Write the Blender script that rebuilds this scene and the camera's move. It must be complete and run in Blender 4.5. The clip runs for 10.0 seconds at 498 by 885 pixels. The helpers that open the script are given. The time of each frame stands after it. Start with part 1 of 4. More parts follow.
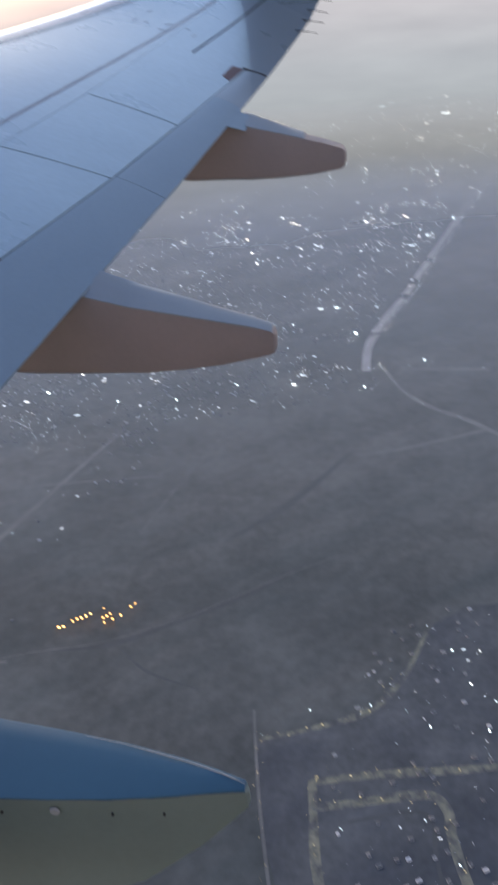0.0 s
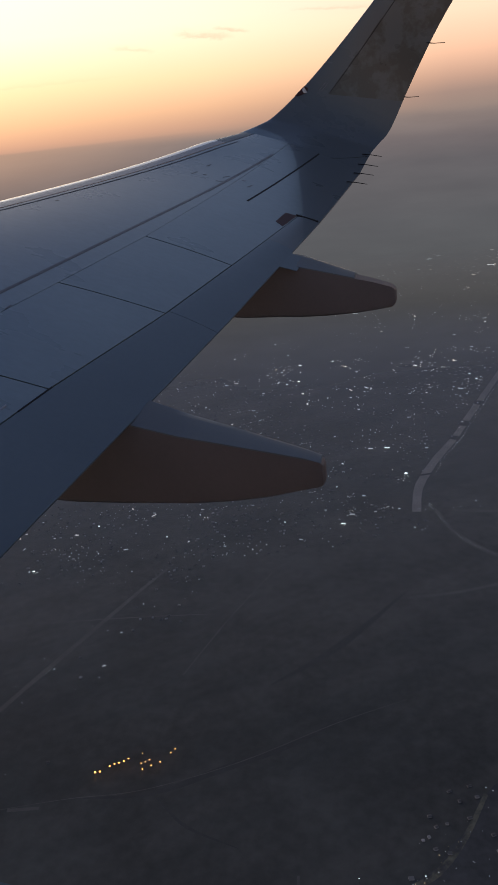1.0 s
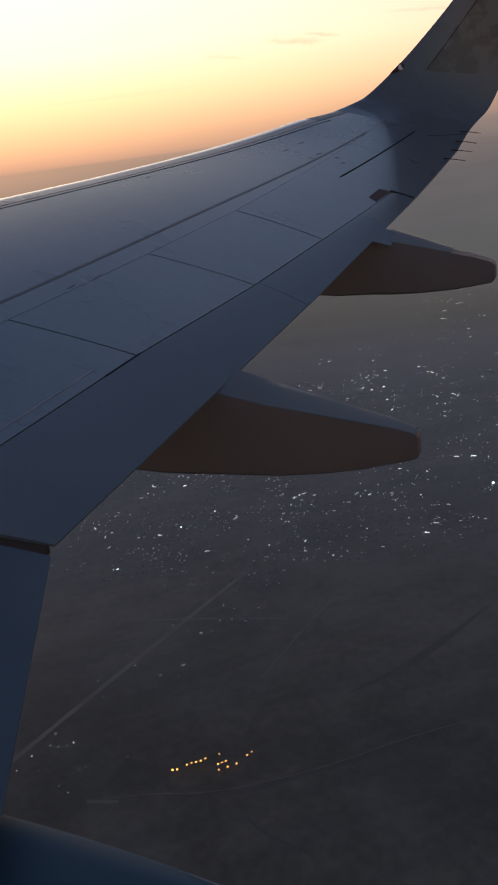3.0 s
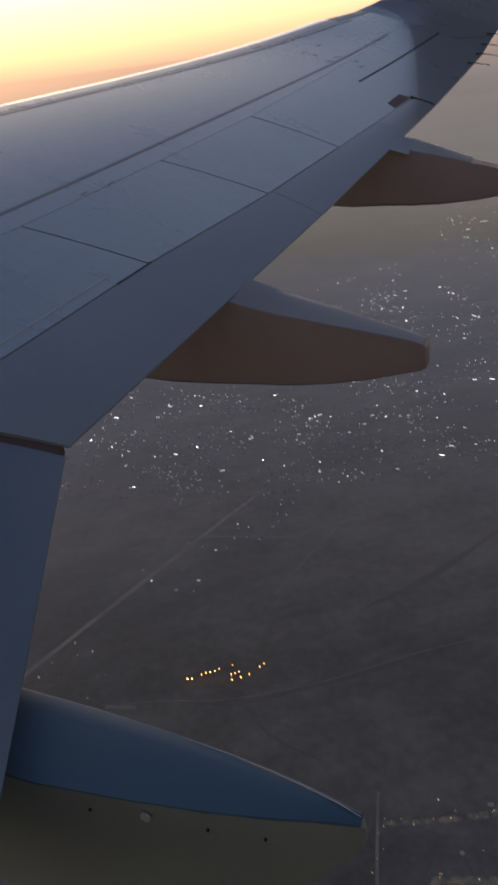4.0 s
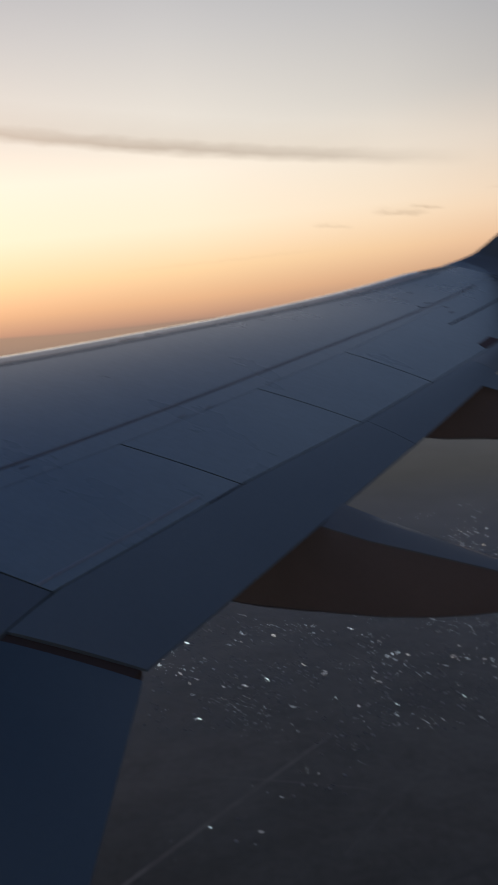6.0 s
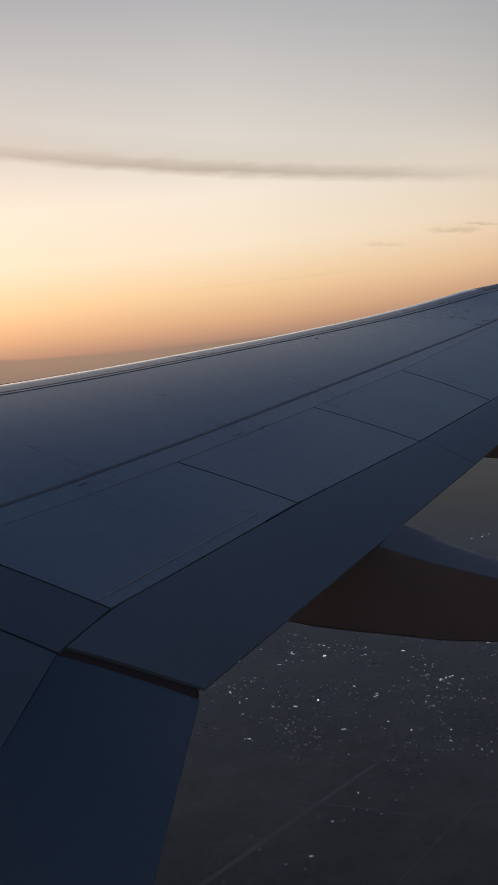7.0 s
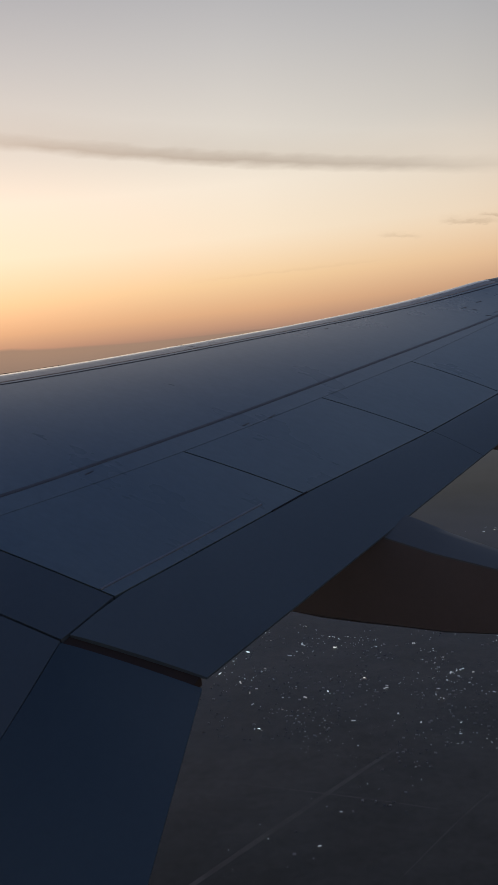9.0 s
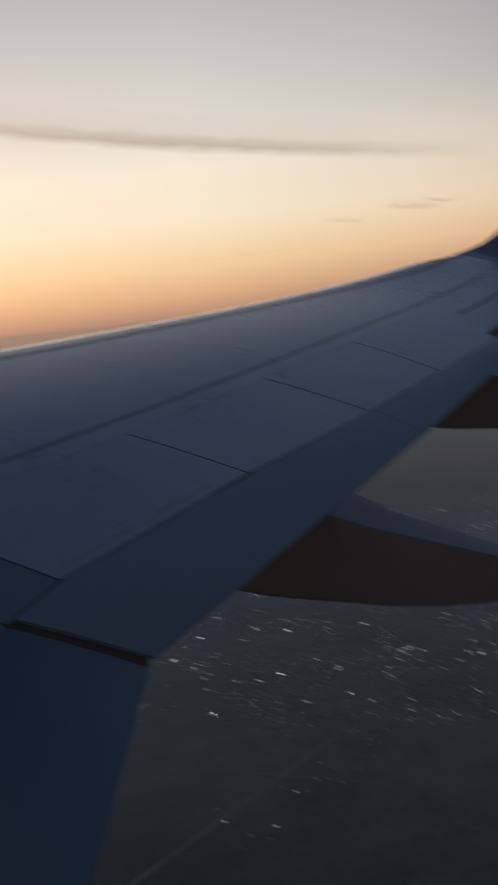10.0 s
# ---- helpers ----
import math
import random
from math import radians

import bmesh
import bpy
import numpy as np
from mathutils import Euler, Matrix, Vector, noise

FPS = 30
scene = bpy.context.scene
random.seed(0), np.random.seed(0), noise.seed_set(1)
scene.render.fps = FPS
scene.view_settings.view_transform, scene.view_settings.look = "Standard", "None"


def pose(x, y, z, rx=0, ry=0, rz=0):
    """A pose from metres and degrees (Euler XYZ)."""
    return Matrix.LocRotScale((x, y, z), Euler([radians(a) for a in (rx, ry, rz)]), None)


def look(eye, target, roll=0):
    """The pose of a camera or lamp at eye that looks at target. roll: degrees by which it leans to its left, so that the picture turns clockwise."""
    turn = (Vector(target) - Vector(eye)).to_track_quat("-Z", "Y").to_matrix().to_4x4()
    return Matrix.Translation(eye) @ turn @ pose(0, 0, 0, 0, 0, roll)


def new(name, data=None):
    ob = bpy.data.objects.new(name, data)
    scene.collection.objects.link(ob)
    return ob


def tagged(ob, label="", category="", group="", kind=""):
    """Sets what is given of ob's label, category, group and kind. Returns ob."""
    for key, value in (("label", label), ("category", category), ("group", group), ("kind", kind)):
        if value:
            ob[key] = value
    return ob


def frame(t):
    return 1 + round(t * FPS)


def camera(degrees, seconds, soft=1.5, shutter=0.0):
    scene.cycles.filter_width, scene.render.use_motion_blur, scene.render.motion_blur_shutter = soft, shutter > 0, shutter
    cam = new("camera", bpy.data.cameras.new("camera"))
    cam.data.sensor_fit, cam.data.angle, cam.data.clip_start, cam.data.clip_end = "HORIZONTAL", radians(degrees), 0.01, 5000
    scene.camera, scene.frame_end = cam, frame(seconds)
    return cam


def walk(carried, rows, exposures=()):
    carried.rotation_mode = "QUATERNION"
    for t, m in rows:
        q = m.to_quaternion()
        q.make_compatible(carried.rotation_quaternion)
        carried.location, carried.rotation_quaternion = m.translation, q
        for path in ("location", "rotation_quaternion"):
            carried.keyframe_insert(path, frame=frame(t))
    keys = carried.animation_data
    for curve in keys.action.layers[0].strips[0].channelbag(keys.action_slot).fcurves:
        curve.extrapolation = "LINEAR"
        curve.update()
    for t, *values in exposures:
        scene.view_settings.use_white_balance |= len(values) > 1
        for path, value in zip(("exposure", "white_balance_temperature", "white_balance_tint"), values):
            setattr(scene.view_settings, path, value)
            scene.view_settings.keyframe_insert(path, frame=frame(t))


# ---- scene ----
cam = camera(35.0, 10.0, soft=1.5, shutter=0.5)
PATH = [
    (0, (3.558, 1.192, 3.250), (3.185, 2.830, 2.165), -6.4),
    (0.1, (3.579, 1.213, 3.230), (3.169, 2.864, 2.177), -6.6),
    (0.2, (3.597, 1.233, 3.215), (3.166, 2.888, 2.179), -6.7),
    (0.3, (3.618, 1.251, 3.202), (3.162, 2.929, 2.213), -7.1),
    (0.4, (3.636, 1.271, 3.187), (3.162, 2.971, 2.248), -7.2),
    (0.5, (3.656, 1.288, 3.177), (3.160, 3.009, 2.290), -7.2),
    (0.6, (3.634, 1.311, 3.148), (3.137, 3.065, 2.326), -7.0),
    (0.7, (3.612, 1.332, 3.122), (3.110, 3.100, 2.333), -6.9),
    (1, (3.520, 1.403, 3.074), (3.025, 3.183, 2.306), -6.5),
    (1.5, (3.475, 1.460, 2.939), (2.987, 3.246, 2.183), -6.6),
    (2, (3.424, 1.510, 2.821), (2.936, 3.308, 2.093), -6.7),
    (2.5, (3.371, 1.522, 2.733), (2.806, 3.302, 2.016), -7.4),
    (2.7, (3.365, 1.523, 2.708), (2.720, 3.277, 1.995), -8.1),
    (3.8, (3.499, 1.324, 2.635), (2.765, 2.974, 1.777), -8.0),
    (4, (3.499, 1.336, 2.628), (2.774, 2.963, 1.718), -7.9),
    (4.5, (3.499, 1.359, 2.609), (2.851, 2.984, 1.640), -7.0),
    (5, (3.512, 1.356, 2.606), (2.892, 2.990, 1.634), -6.5),
    (5.2, (3.433, 1.364, 2.525), (2.811, 3.036, 1.622), -6.4),
    (5.5, (3.407, 1.458, 2.505), (2.731, 3.185, 1.757), -7.1),
    (5.8, (3.344, 1.505, 2.519), (2.530, 3.265, 2.029), -7.0),
    (5.9, (3.295, 1.479, 2.481), (2.438, 3.241, 2.080), -6.7),
    (6, (3.272, 1.505, 2.516), (2.358, 3.249, 2.166), -6.3),
    (6.2, (3.191, 1.469, 2.514), (2.230, 3.194, 2.197), -6.5),
    (7.5, (3.250, 1.510, 2.525), (2.202, 3.188, 2.234), -6.0),
    (8, (3.256, 1.524, 2.523), (2.201, 3.198, 2.227), -5.9),
    (8.5, (3.245, 1.537, 2.505), (2.191, 3.209, 2.202), -6.2),
    (9, (3.262, 1.530, 2.501), (2.209, 3.202, 2.192), -6.3),
    (9.5, (3.275, 1.538, 2.468), (2.225, 3.211, 2.153), -6.5),
    (9.9, (3.277, 1.554, 2.444), (2.254, 3.242, 2.119), -6.7),
    (10, (3.310, 1.525, 2.448), (2.368, 3.253, 2.090), -6.8),
]
EXPOSURES = [(0.0, 2.68, 6600, 7), (0.2, 1.95, 6700, 10), (0.5, 1.44, 7300, 14), (0.7, 1.0, 7100, 14), (1.0, 0.50, 6700, 12), (1.5, 0.48, 6700, 11), (2.5, 0.50, 6700, 11), (3.8, 0.92, 7700, 17), (4.1, 1.46, 7600, 14),
             (4.5, 1.90, 7000, 10), (5.0, 1.95, 7000, 10), (5.3, 1.13, 6700, 12), (5.5, 0.78, 6800, 13), (5.8, 0.28, 6500, 10), (6.0, 0.05, 6500, 10), (7.3, -0.12, 6500, 10), (10.0, -0.12, 6500, 10)]
walk(cam, [(t, look(eye, target, roll)) for t, eye, target, roll in PATH], EXPOSURES)

GROUND_Z = -850.0
UNIT = 2.833  # metres to a unit of the ground's plan


# ---- node helpers ----
def lin(r, g, b):
    """Linear colour of an 8-bit sRGB one."""
    return tuple((v / 255 / 12.92) if v <= 10 else ((v / 255 + 0.055) / 1.055) ** 2.4 for v in (r, g, b)) + (1.0,)


class Nodes:
    """Short-hand to build a node tree."""

    def __init__(self, tree, keep=False):
        self.tree = tree
        if not keep:
            tree.nodes.clear()

    def add(self, kind, values=None, **props):
        n = self.tree.nodes.new(kind)
        for k, v in props.items():
            setattr(n, k, v)
        for k, v in (values or {}).items():
            self.put(n.inputs[k], v)
        return n

    def put(self, socket, v):
        if isinstance(v, bpy.types.NodeSocket):
            self.tree.links.new(v, socket)
        else:
            socket.default_value = v

    def math(self, op, a, b=0.0, c=0.0):
        return self.add("ShaderNodeMath", {0: a, 1: b, 2: c}, operation=op).outputs[0]

    def ramp(self, fac, stops, interp="LINEAR"):
        n = self.add("ShaderNodeValToRGB", {0: fac})
        n.color_ramp.interpolation = interp
        e = n.color_ramp.elements
        while len(e) < len(stops):
            e.new(0.5)
        for el, (p, c) in zip(e, stops):
            el.position, el.color = p, c
        return n.outputs[0]

    def noise(self, vec, scale, detail=4.0, rough=0.55):
        return self.add("ShaderNodeTexNoise", {"Vector": vec, "Scale": scale, "Detail": detail, "Roughness": rough}).outputs[0]

    def mix(self, fac, a, b, blend="MIX"):
        n = self.add("ShaderNodeMix", data_type="RGBA", blend_type=blend)
        self.put(n.inputs[0], fac), self.put(n.inputs[6], a), self.put(n.inputs[7], b)
        return n.outputs[2]


# ---- world: sunset sky ----
SUN_AZ, SUN_EL = -52.0, 1.2
world = bpy.data.worlds.new("dusk_sky")
scene.world = world
world.use_nodes = True
N = Nodes(world.node_tree)
sky = N.add("ShaderNodeTexSky", sky_type="NISHITA", sun_disc=False, sun_elevation=radians(2.0), sun_rotation=radians(SUN_AZ),
            air_density=1.5, dust_density=3.0)
vec = N.add("ShaderNodeTexCoord").outputs["Generated"]
sep = N.add("ShaderNodeSeparateXYZ", {0: vec})
dx, dy, dz_ = sep.outputs
el = N.math("MULTIPLY", N.math("ARCSINE", dz_), 57.2958)
az = N.math("MULTIPLY", N.math("ARCTAN2", dx, dy), 57.2958)
pos = N.math("DIVIDE", N.math("ADD", el, 10.3), 100.0)
warm = N.ramp(pos, [(0.0, lin(84, 80, 80)), (0.090, lin(150, 126, 114)), (0.099, lin(206, 158, 128)), (0.110, lin(235, 185, 141)),
                    (0.130, lin(250, 216, 168)), (0.160, lin(254, 238, 212)), (0.195, lin(252, 241, 224)), (0.222, lin(232, 226, 216)),
                    (0.28, lin(204, 202, 201)), (0.33, lin(176, 177, 183)), (0.45, lin(152, 152, 160)), (0.56, lin(76, 90, 122)), (0.7, lin(44, 68, 110)),
                    (1.0, lin(30, 52, 96))])
cool = N.ramp(pos, [(0.0, lin(78, 78, 82)), (0.094, lin(136, 119, 111)), (0.102, lin(146, 124, 114)), (0.111, lin(178, 144, 126)), (0.127, lin(222, 178, 150)), (0.15, lin(232, 202, 176)),
                    (0.19, lin(204, 190, 180)), (0.23, lin(168, 166, 168)), (0.30, lin(140, 145, 156)), (0.45, lin(90, 107, 136)), (1.0, lin(30, 52, 96))])
away = N.math("ABSOLUTE", N.math("SUBTRACT", az, SUN_AZ))
away = N.math("DIVIDE", N.math("MINIMUM", away, N.math("SUBTRACT", 360.0, away)), 180.0)
side = N.ramp(away, [(0.0, (0, 0, 0, 1)), (0.12, (0.05, 0.05, 0.05, 1)), (0.2, (0.38, 0.38, 0.38, 1)), (0.29, (1, 1, 1, 1))])
dusk = N.ramp(away, [(0.3, (1, 1, 1, 1)), (0.5, (0.6, 0.6, 0.66, 1)), (0.8, (0.3, 0.32, 0.4, 1))])
glow = N.mix(1.0, N.mix(side, warm, cool), dusk, "MULTIPLY")
# thin cloud streaks: one long band and a few low flecks
stretch = N.add("ShaderNodeCombineXYZ", {0: N.math("MULTIPLY", az, 0.35), 1: N.math("MULTIPLY", el, 1.2), 2: 3.0}).outputs[0]
ragged = N.math("SUBTRACT", N.noise(stretch, 1.0, 5.0, 0.6), 0.5)
wisps = N.add("ShaderNodeCombineXYZ", {0: N.math("MULTIPLY", az, 1.1), 1: N.math("MULTIPLY", el, 3.0), 2: 8.0}).outputs[0]
wisps = N.math("SUBTRACT", N.noise(wisps, 1.0, 5.0, 0.62), 0.5)


def streak(az0, el0, tilt, half, thick, amount, soft_top=3.0, rag=2.6):
    """A cloud streak about (az0, el0), thin below and fading upwards."""
    along_it = N.math("DIVIDE", N.math("ABSOLUTE", N.math("SUBTRACT", az, az0)), half)
    ends = N.ramp(along_it, [(0.0, (1, 1, 1, 1)), (0.55, (0.8, 0.8, 0.8, 1)), (1.0, (0, 0, 0, 1))])
    off = N.math("SUBTRACT", N.math("SUBTRACT", el, el0), N.math("MULTIPLY", N.math("SUBTRACT", az, az0), tilt))
    off = N.math("ADD", off, N.math("MULTIPLY", ragged if rag < 1 else wisps, thick * rag * (1 if rag < 1 else 1.7)))
    k = N.math("ADD", N.math("DIVIDE", off, thick * 10), 0.5)
    body = N.ramp(k, [(0.38, (0, 0, 0, 1)), (0.47, (1, 1, 1, 1)), (0.53, (0.72, 0.72, 0.72, 1)), (0.58, (0.3, 0.3, 0.3, 1)), (0.53 + 0.1 * soft_top, (0, 0, 0, 1))])
    return N.math("MULTIPLY", N.math("MULTIPLY", body, ends), amount)


for values, tone in (((-32.0, 11.1, -0.15, 22.0, 0.62, 0.8, 3.0, 0.9), lin(178, 166, 154)), ((-20.2, 4.50, -0.16, 1.6, 0.15, 0.36, 1.5), lin(198, 176, 150)),
                     ((-15.5, 4.85, -0.12, 2.1, 0.20, 0.5, 2.5), lin(194, 172, 148)), ((-13.7, 5.00, -0.20, 1.3, 0.10, 0.5, 1.5), lin(190, 168, 144)), ((-7.0, 5.5, -0.08, 3.0, 0.10, 0.35, 1.5), lin(196, 168, 146)),
                     ((-28.0, 3.0, 0.0, 8.0, 0.10, 0.15, 1.5), lin(214, 180, 144))):
    glow = N.mix(streak(*values), glow, tone)
both = N.mix(0.02, glow, sky.outputs[0])
bg = N.add("ShaderNodeBackground", {0: both, 1: 1.0})
N.add("ShaderNodeOutputWorld", {0: bg.outputs[0]})

sun = new("sun", bpy.data.lights.new("sun", "SUN"))
sun.data.energy, sun.data.angle, sun.data.color = 0.5, radians(2.0), (1.0, 0.62, 0.36)
a, e = radians(SUN_AZ), radians(SUN_EL)
sun.matrix_world = look((0, 0, 60), (-math.sin(a) * 50, -math.cos(a) * 50, 60 - 50 * math.tan(e)))


# ---- materials ----
def surface(name, colour, rough=0.5, metal=0.0, grain=0.0, scale=1.0, fine=30.0, bump=0.0, spec=0.5, emit=None, strength=0.0, stretch=(1, 1, 1), coat=0.0, tip=None, gloss=1.5, sheen=0.0, second=None, lengthen=1.0):
    """A procedural paint, skin or soil: base colour with broad stains and fine grain, and a slight relief."""
    mat = bpy.data.materials.new(name)
    mat.use_nodes = True
    n = Nodes(mat.node_tree)
    co = n.add("ShaderNodeTexCoord").outputs["Object"]
    co = n.add("ShaderNodeMapping", {0: co, 3: stretch}).outputs[0]
    broad, small = n.noise(co, scale, 5.0), n.noise(co, fine, 3.0)
    k = n.math("ADD", n.math("MULTIPLY", n.math("SUBTRACT", broad, 0.5), grain * 2), n.math("MULTIPLY", n.math("SUBTRACT", small, 0.5), grain))
    colour = (*colour, 1.0)
    if second:
        # patches drawn out along one direction
        x, y, z = n.add("ShaderNodeSeparateXYZ", {0: co}).outputs
        u = n.math("ADD", n.math("MULTIPLY", x, 0.80 * lengthen), n.math("MULTIPLY", y, 0.60 * lengthen))
        v = n.math("SUBTRACT", n.math("MULTIPLY", y, 0.80), n.math("MULTIPLY", x, 0.60))
        drawn = n.add("ShaderNodeCombineXYZ", {0: u, 1: v, 2: z}).outputs[0]
        colour = n.mix(n.ramp(n.noise(drawn, scale * 0.6, 6.0, 0.6), [(0.40, (0, 0, 0, 1)), (0.60, (1, 1, 1, 1))]), colour, (*second, 1.0))
    tint = n.mix(1.0, colour, n.add("ShaderNodeCombineColor", {i: n.math("ADD", k, 1.0) for i in range(3)}).outputs[0], "MULTIPLY")
    if tip:
        # the second paint starts on a curve across the wing tip
        x, y, z = n.add("ShaderNodeSeparateXYZ", {0: n.add("ShaderNodeTexCoord").outputs["Object"]}).outputs
        d = n.math("MAXIMUM", n.math("SUBTRACT", x, 0.62), 0.0)
        edge = n.math("SUBTRACT", 15.97, n.math("MULTIPLY", n.math("MULTIPLY", d, d), 4.15))
        navy = n.math("GREATER_THAN", y, edge)
        coat = n.math("SUBTRACT", coat, n.math("MULTIPLY", navy, coat * 0.75))
        tint = n.mix(navy, tint, (*tip, 1.0))
        strip_grey = n.mix(broad, (0.140, 0.165, 0.172, 1), (0.205, 0.230, 0.232, 1))
        tint = n.mix(n.ramp(n.math("SUBTRACT", z, 2.4), [(0.45, (0, 0, 0, 1)), (1.0, (1, 1, 1, 1))]), tint, strip_grey)
        # olive field behind the blade's seam, with darker cloudy patches
        patchy = n.ramp(n.noise(n.add("ShaderNodeTexCoord").outputs["Object"], 1.5, 6.0, 0.65), [(0.47, (0, 0, 0, 1)), (0.55, (1, 1, 1, 1))])
        olive = n.mix(patchy, (0.175, 0.190, 0.178, 1), (0.112, 0.114, 0.092, 1))
        over = n.math("GREATER_THAN", n.math("ADD", z, n.math("MULTIPLY", x, 0.2)), 3.505)
        behind = n.math("GREATER_THAN", n.math("SUBTRACT", x, n.math("MULTIPLY", z, 0.863)), -1.350)
        tint = n.mix(n.math("MULTIPLY", over, behind), tint, olive)
    p = n.add("ShaderNodeBsdfPrincipled", {"Base Color": tint, "Metallic": metal, "Specular IOR Level": spec, "Coat Weight": coat, "Coat Roughness": 0.2, "Coat IOR": gloss, "Sheen Weight": sheen, "Sheen Tint": (0.89, 0.95, 1.0, 1.0), "Sheen Roughness": 0.4,
                                           "Roughness": n.math("ADD", rough, n.math("MULTIPLY", n.math("SUBTRACT", broad, 0.5), 0.25))})
    if bump:
        n.put(p.inputs["Normal"], n.add("ShaderNodeBump", {"Strength": bump, "Distance": 0.01, "Height": small}).outputs[0])
    if emit:
        n.put(p.inputs["Emission Color"], (*emit, 1.0)), n.put(p.inputs["Emission Strength"], strength)
        mat.cycles.emission_sampling = "NONE"
    n.add("ShaderNodeOutputMaterial", {0: p.outputs[0]})
    return mat


NAVY_RGB = (0.145, 0.178, 0.196)
SKIN = surface("wing_grey_paint", (0.166, 0.223, 0.221), 0.30, coat=1.0, gloss=2.35, grain=0.27, scale=0.7, fine=14.0, stretch=(0.5, 1.5, 1))
FLAP = surface("flap_grey_paint", (0.160, 0.212, 0.240), 0.34, coat=0.5, grain=0.12, scale=0.9, fine=18.0)
# the spoilers' grey with the inboard shade put into its colour
SHADED_SKIN = surface("shaded_panel_paint", (0.130, 0.172, 0.195), 0.34, coat=0.5, gloss=1.7, grain=0.12, scale=0.9, fine=18.0)
TIP_SKIN = surface("wing_tip_paint", (0.166, 0.223, 0.221), 0.30, coat=1.0, gloss=2.35, grain=0.27, scale=0.7, fine=14.0, stretch=(0.5, 1.5, 1), tip=NAVY_RGB)
INNER_FLAP = surface("dark_blue_inboard_flap", (0.080, 0.130, 0.172), 0.40, coat=0.12, spec=0.35, grain=0.10, scale=0.9, fine=18.0)
TIP_FLAP = surface("trailing_edge_paint", (0.185, 0.216, 0.226), 0.32, coat=0.7, grain=0.07, scale=0.9, fine=18.0, tip=NAVY_RGB)
SLAT = surface("pale_slat_paint", (0.34, 0.285, 0.25), 0.30, coat=1.0, gloss=1.8, grain=0.08, scale=1.0, fine=20.0)
JOINT = surface("dark_joint_sealant", (0.075, 0.075, 0.08), 0.6, grain=0.3, scale=3.0)
DARK = surface("dark_gap_primer", (0.080, 0.056, 0.046), 0.8, grain=0.2, scale=4)
BARE = surface("brushed_slat_metal", (0.90, 0.88, 0.85), 0.16, metal=0.95, grain=0.06, scale=2.0, fine=40.0)
NAVY = surface("navy_winglet_paint", NAVY_RGB, 0.30, grain=0.10, scale=1.5, fine=40.0)
BROWN = surface("brown_fairing_flank", (0.222, 0.184, 0.172), 0.6, grain=0.12, scale=2.0, fine=20.0)
# fairing colour with light reflected off ground and fuselage put in as green-grey
GREEN_GREY = surface("bounce_tinted_fairing_paint", (0.152, 0.192, 0.176), 0.65, grain=0.15, scale=2.0, fine=20.0)
BLUEGREY = surface("blue_grey_fairing_cover", (0.195, 0.215, 0.222), 0.42, grain=0.08, scale=2.0, fine=20.0)
BLUE = surface("deep_blue_fairing_cover", (0.036, 0.096, 0.148), 0.55, spec=0.3, grain=0.08, scale=2.0, fine=20.0)
BLACK = surface("black_rubber", (0.01, 0.01, 0.011), 0.6)
SEAL = surface("worn_rubbing_strip", (0.30, 0.33, 0.36), 0.35, coat=0.8, gloss=2.0, grain=0.3, scale=4.0, fine=30.0)
PALE = surface("pale_plug_and_glint", (0.35, 0.36, 0.36), 0.6)
STAIN = surface("dark_sealant_band", (0.120, 0.122, 0.126), 0.45, coat=0.45, gloss=1.8, grain=0.6, scale=1.5, fine=9.0)
LENS = surface("clear_lamp_lens", (0.10, 0.045, 0.035), 0.10)
STROBE = surface("sky_white_strobe_lens", (0.85, 0.85, 0.83), 0.15)
HULL = surface("fuselage_paint", (0.40, 0.41, 0.42), 0.4, grain=0.06, scale=0.8, fine=12.0)
SOIL = surface("dusk_farmland", (0.104, 0.0985, 0.0865), 0.7, grain=0.8, scale=0.0064, fine=0.06, spec=0.2, sheen=0.34, second=(0.0600, 0.0628, 0.0580), lengthen=0.22)
ROAD = surface("pale_dusty_road", (0.33, 0.295, 0.265), 0.7, grain=0.45, scale=0.03, fine=0.4, spec=0.35, sheen=0.15)
TRACK = surface("faint_dirt_track", (0.134, 0.124, 0.110), 0.7, grain=0.5, scale=0.03, fine=0.2, spec=0.4, sheen=0.3, second=(0.104, 0.097, 0.087))
STREET = surface("blotchy_yellow_street", (0.185, 0.168, 0.115), 0.7, grain=0.6, scale=0.10, fine=0.35, second=(0.070, 0.068, 0.066), spec=0.35, sheen=0.2)
PLOTS = surface("dark_village_plots", (0.076, 0.075, 0.073), 0.7, grain=0.7, scale=0.014, fine=0.1, spec=0.4, sheen=0.34, second=(0.042, 0.043, 0.047))
RECESS = surface("brown_grey_recess", (0.115, 0.072, 0.066), 0.6)
DARK_GROUND = surface("dark_ground_strip", (0.050, 0.049, 0.047), 0.7, grain=0.5, scale=0.02, fine=0.15, spec=0.4, sheen=0.3, second=(0.061, 0.060, 0.057))
ROOF = surface("flat_house_roof", (0.12, 0.115, 0.11), 0.8, spec=0.3)
PLASTER = surface("house_wall_plaster", (0.35, 0.33, 0.30), 0.8, spec=0.3)
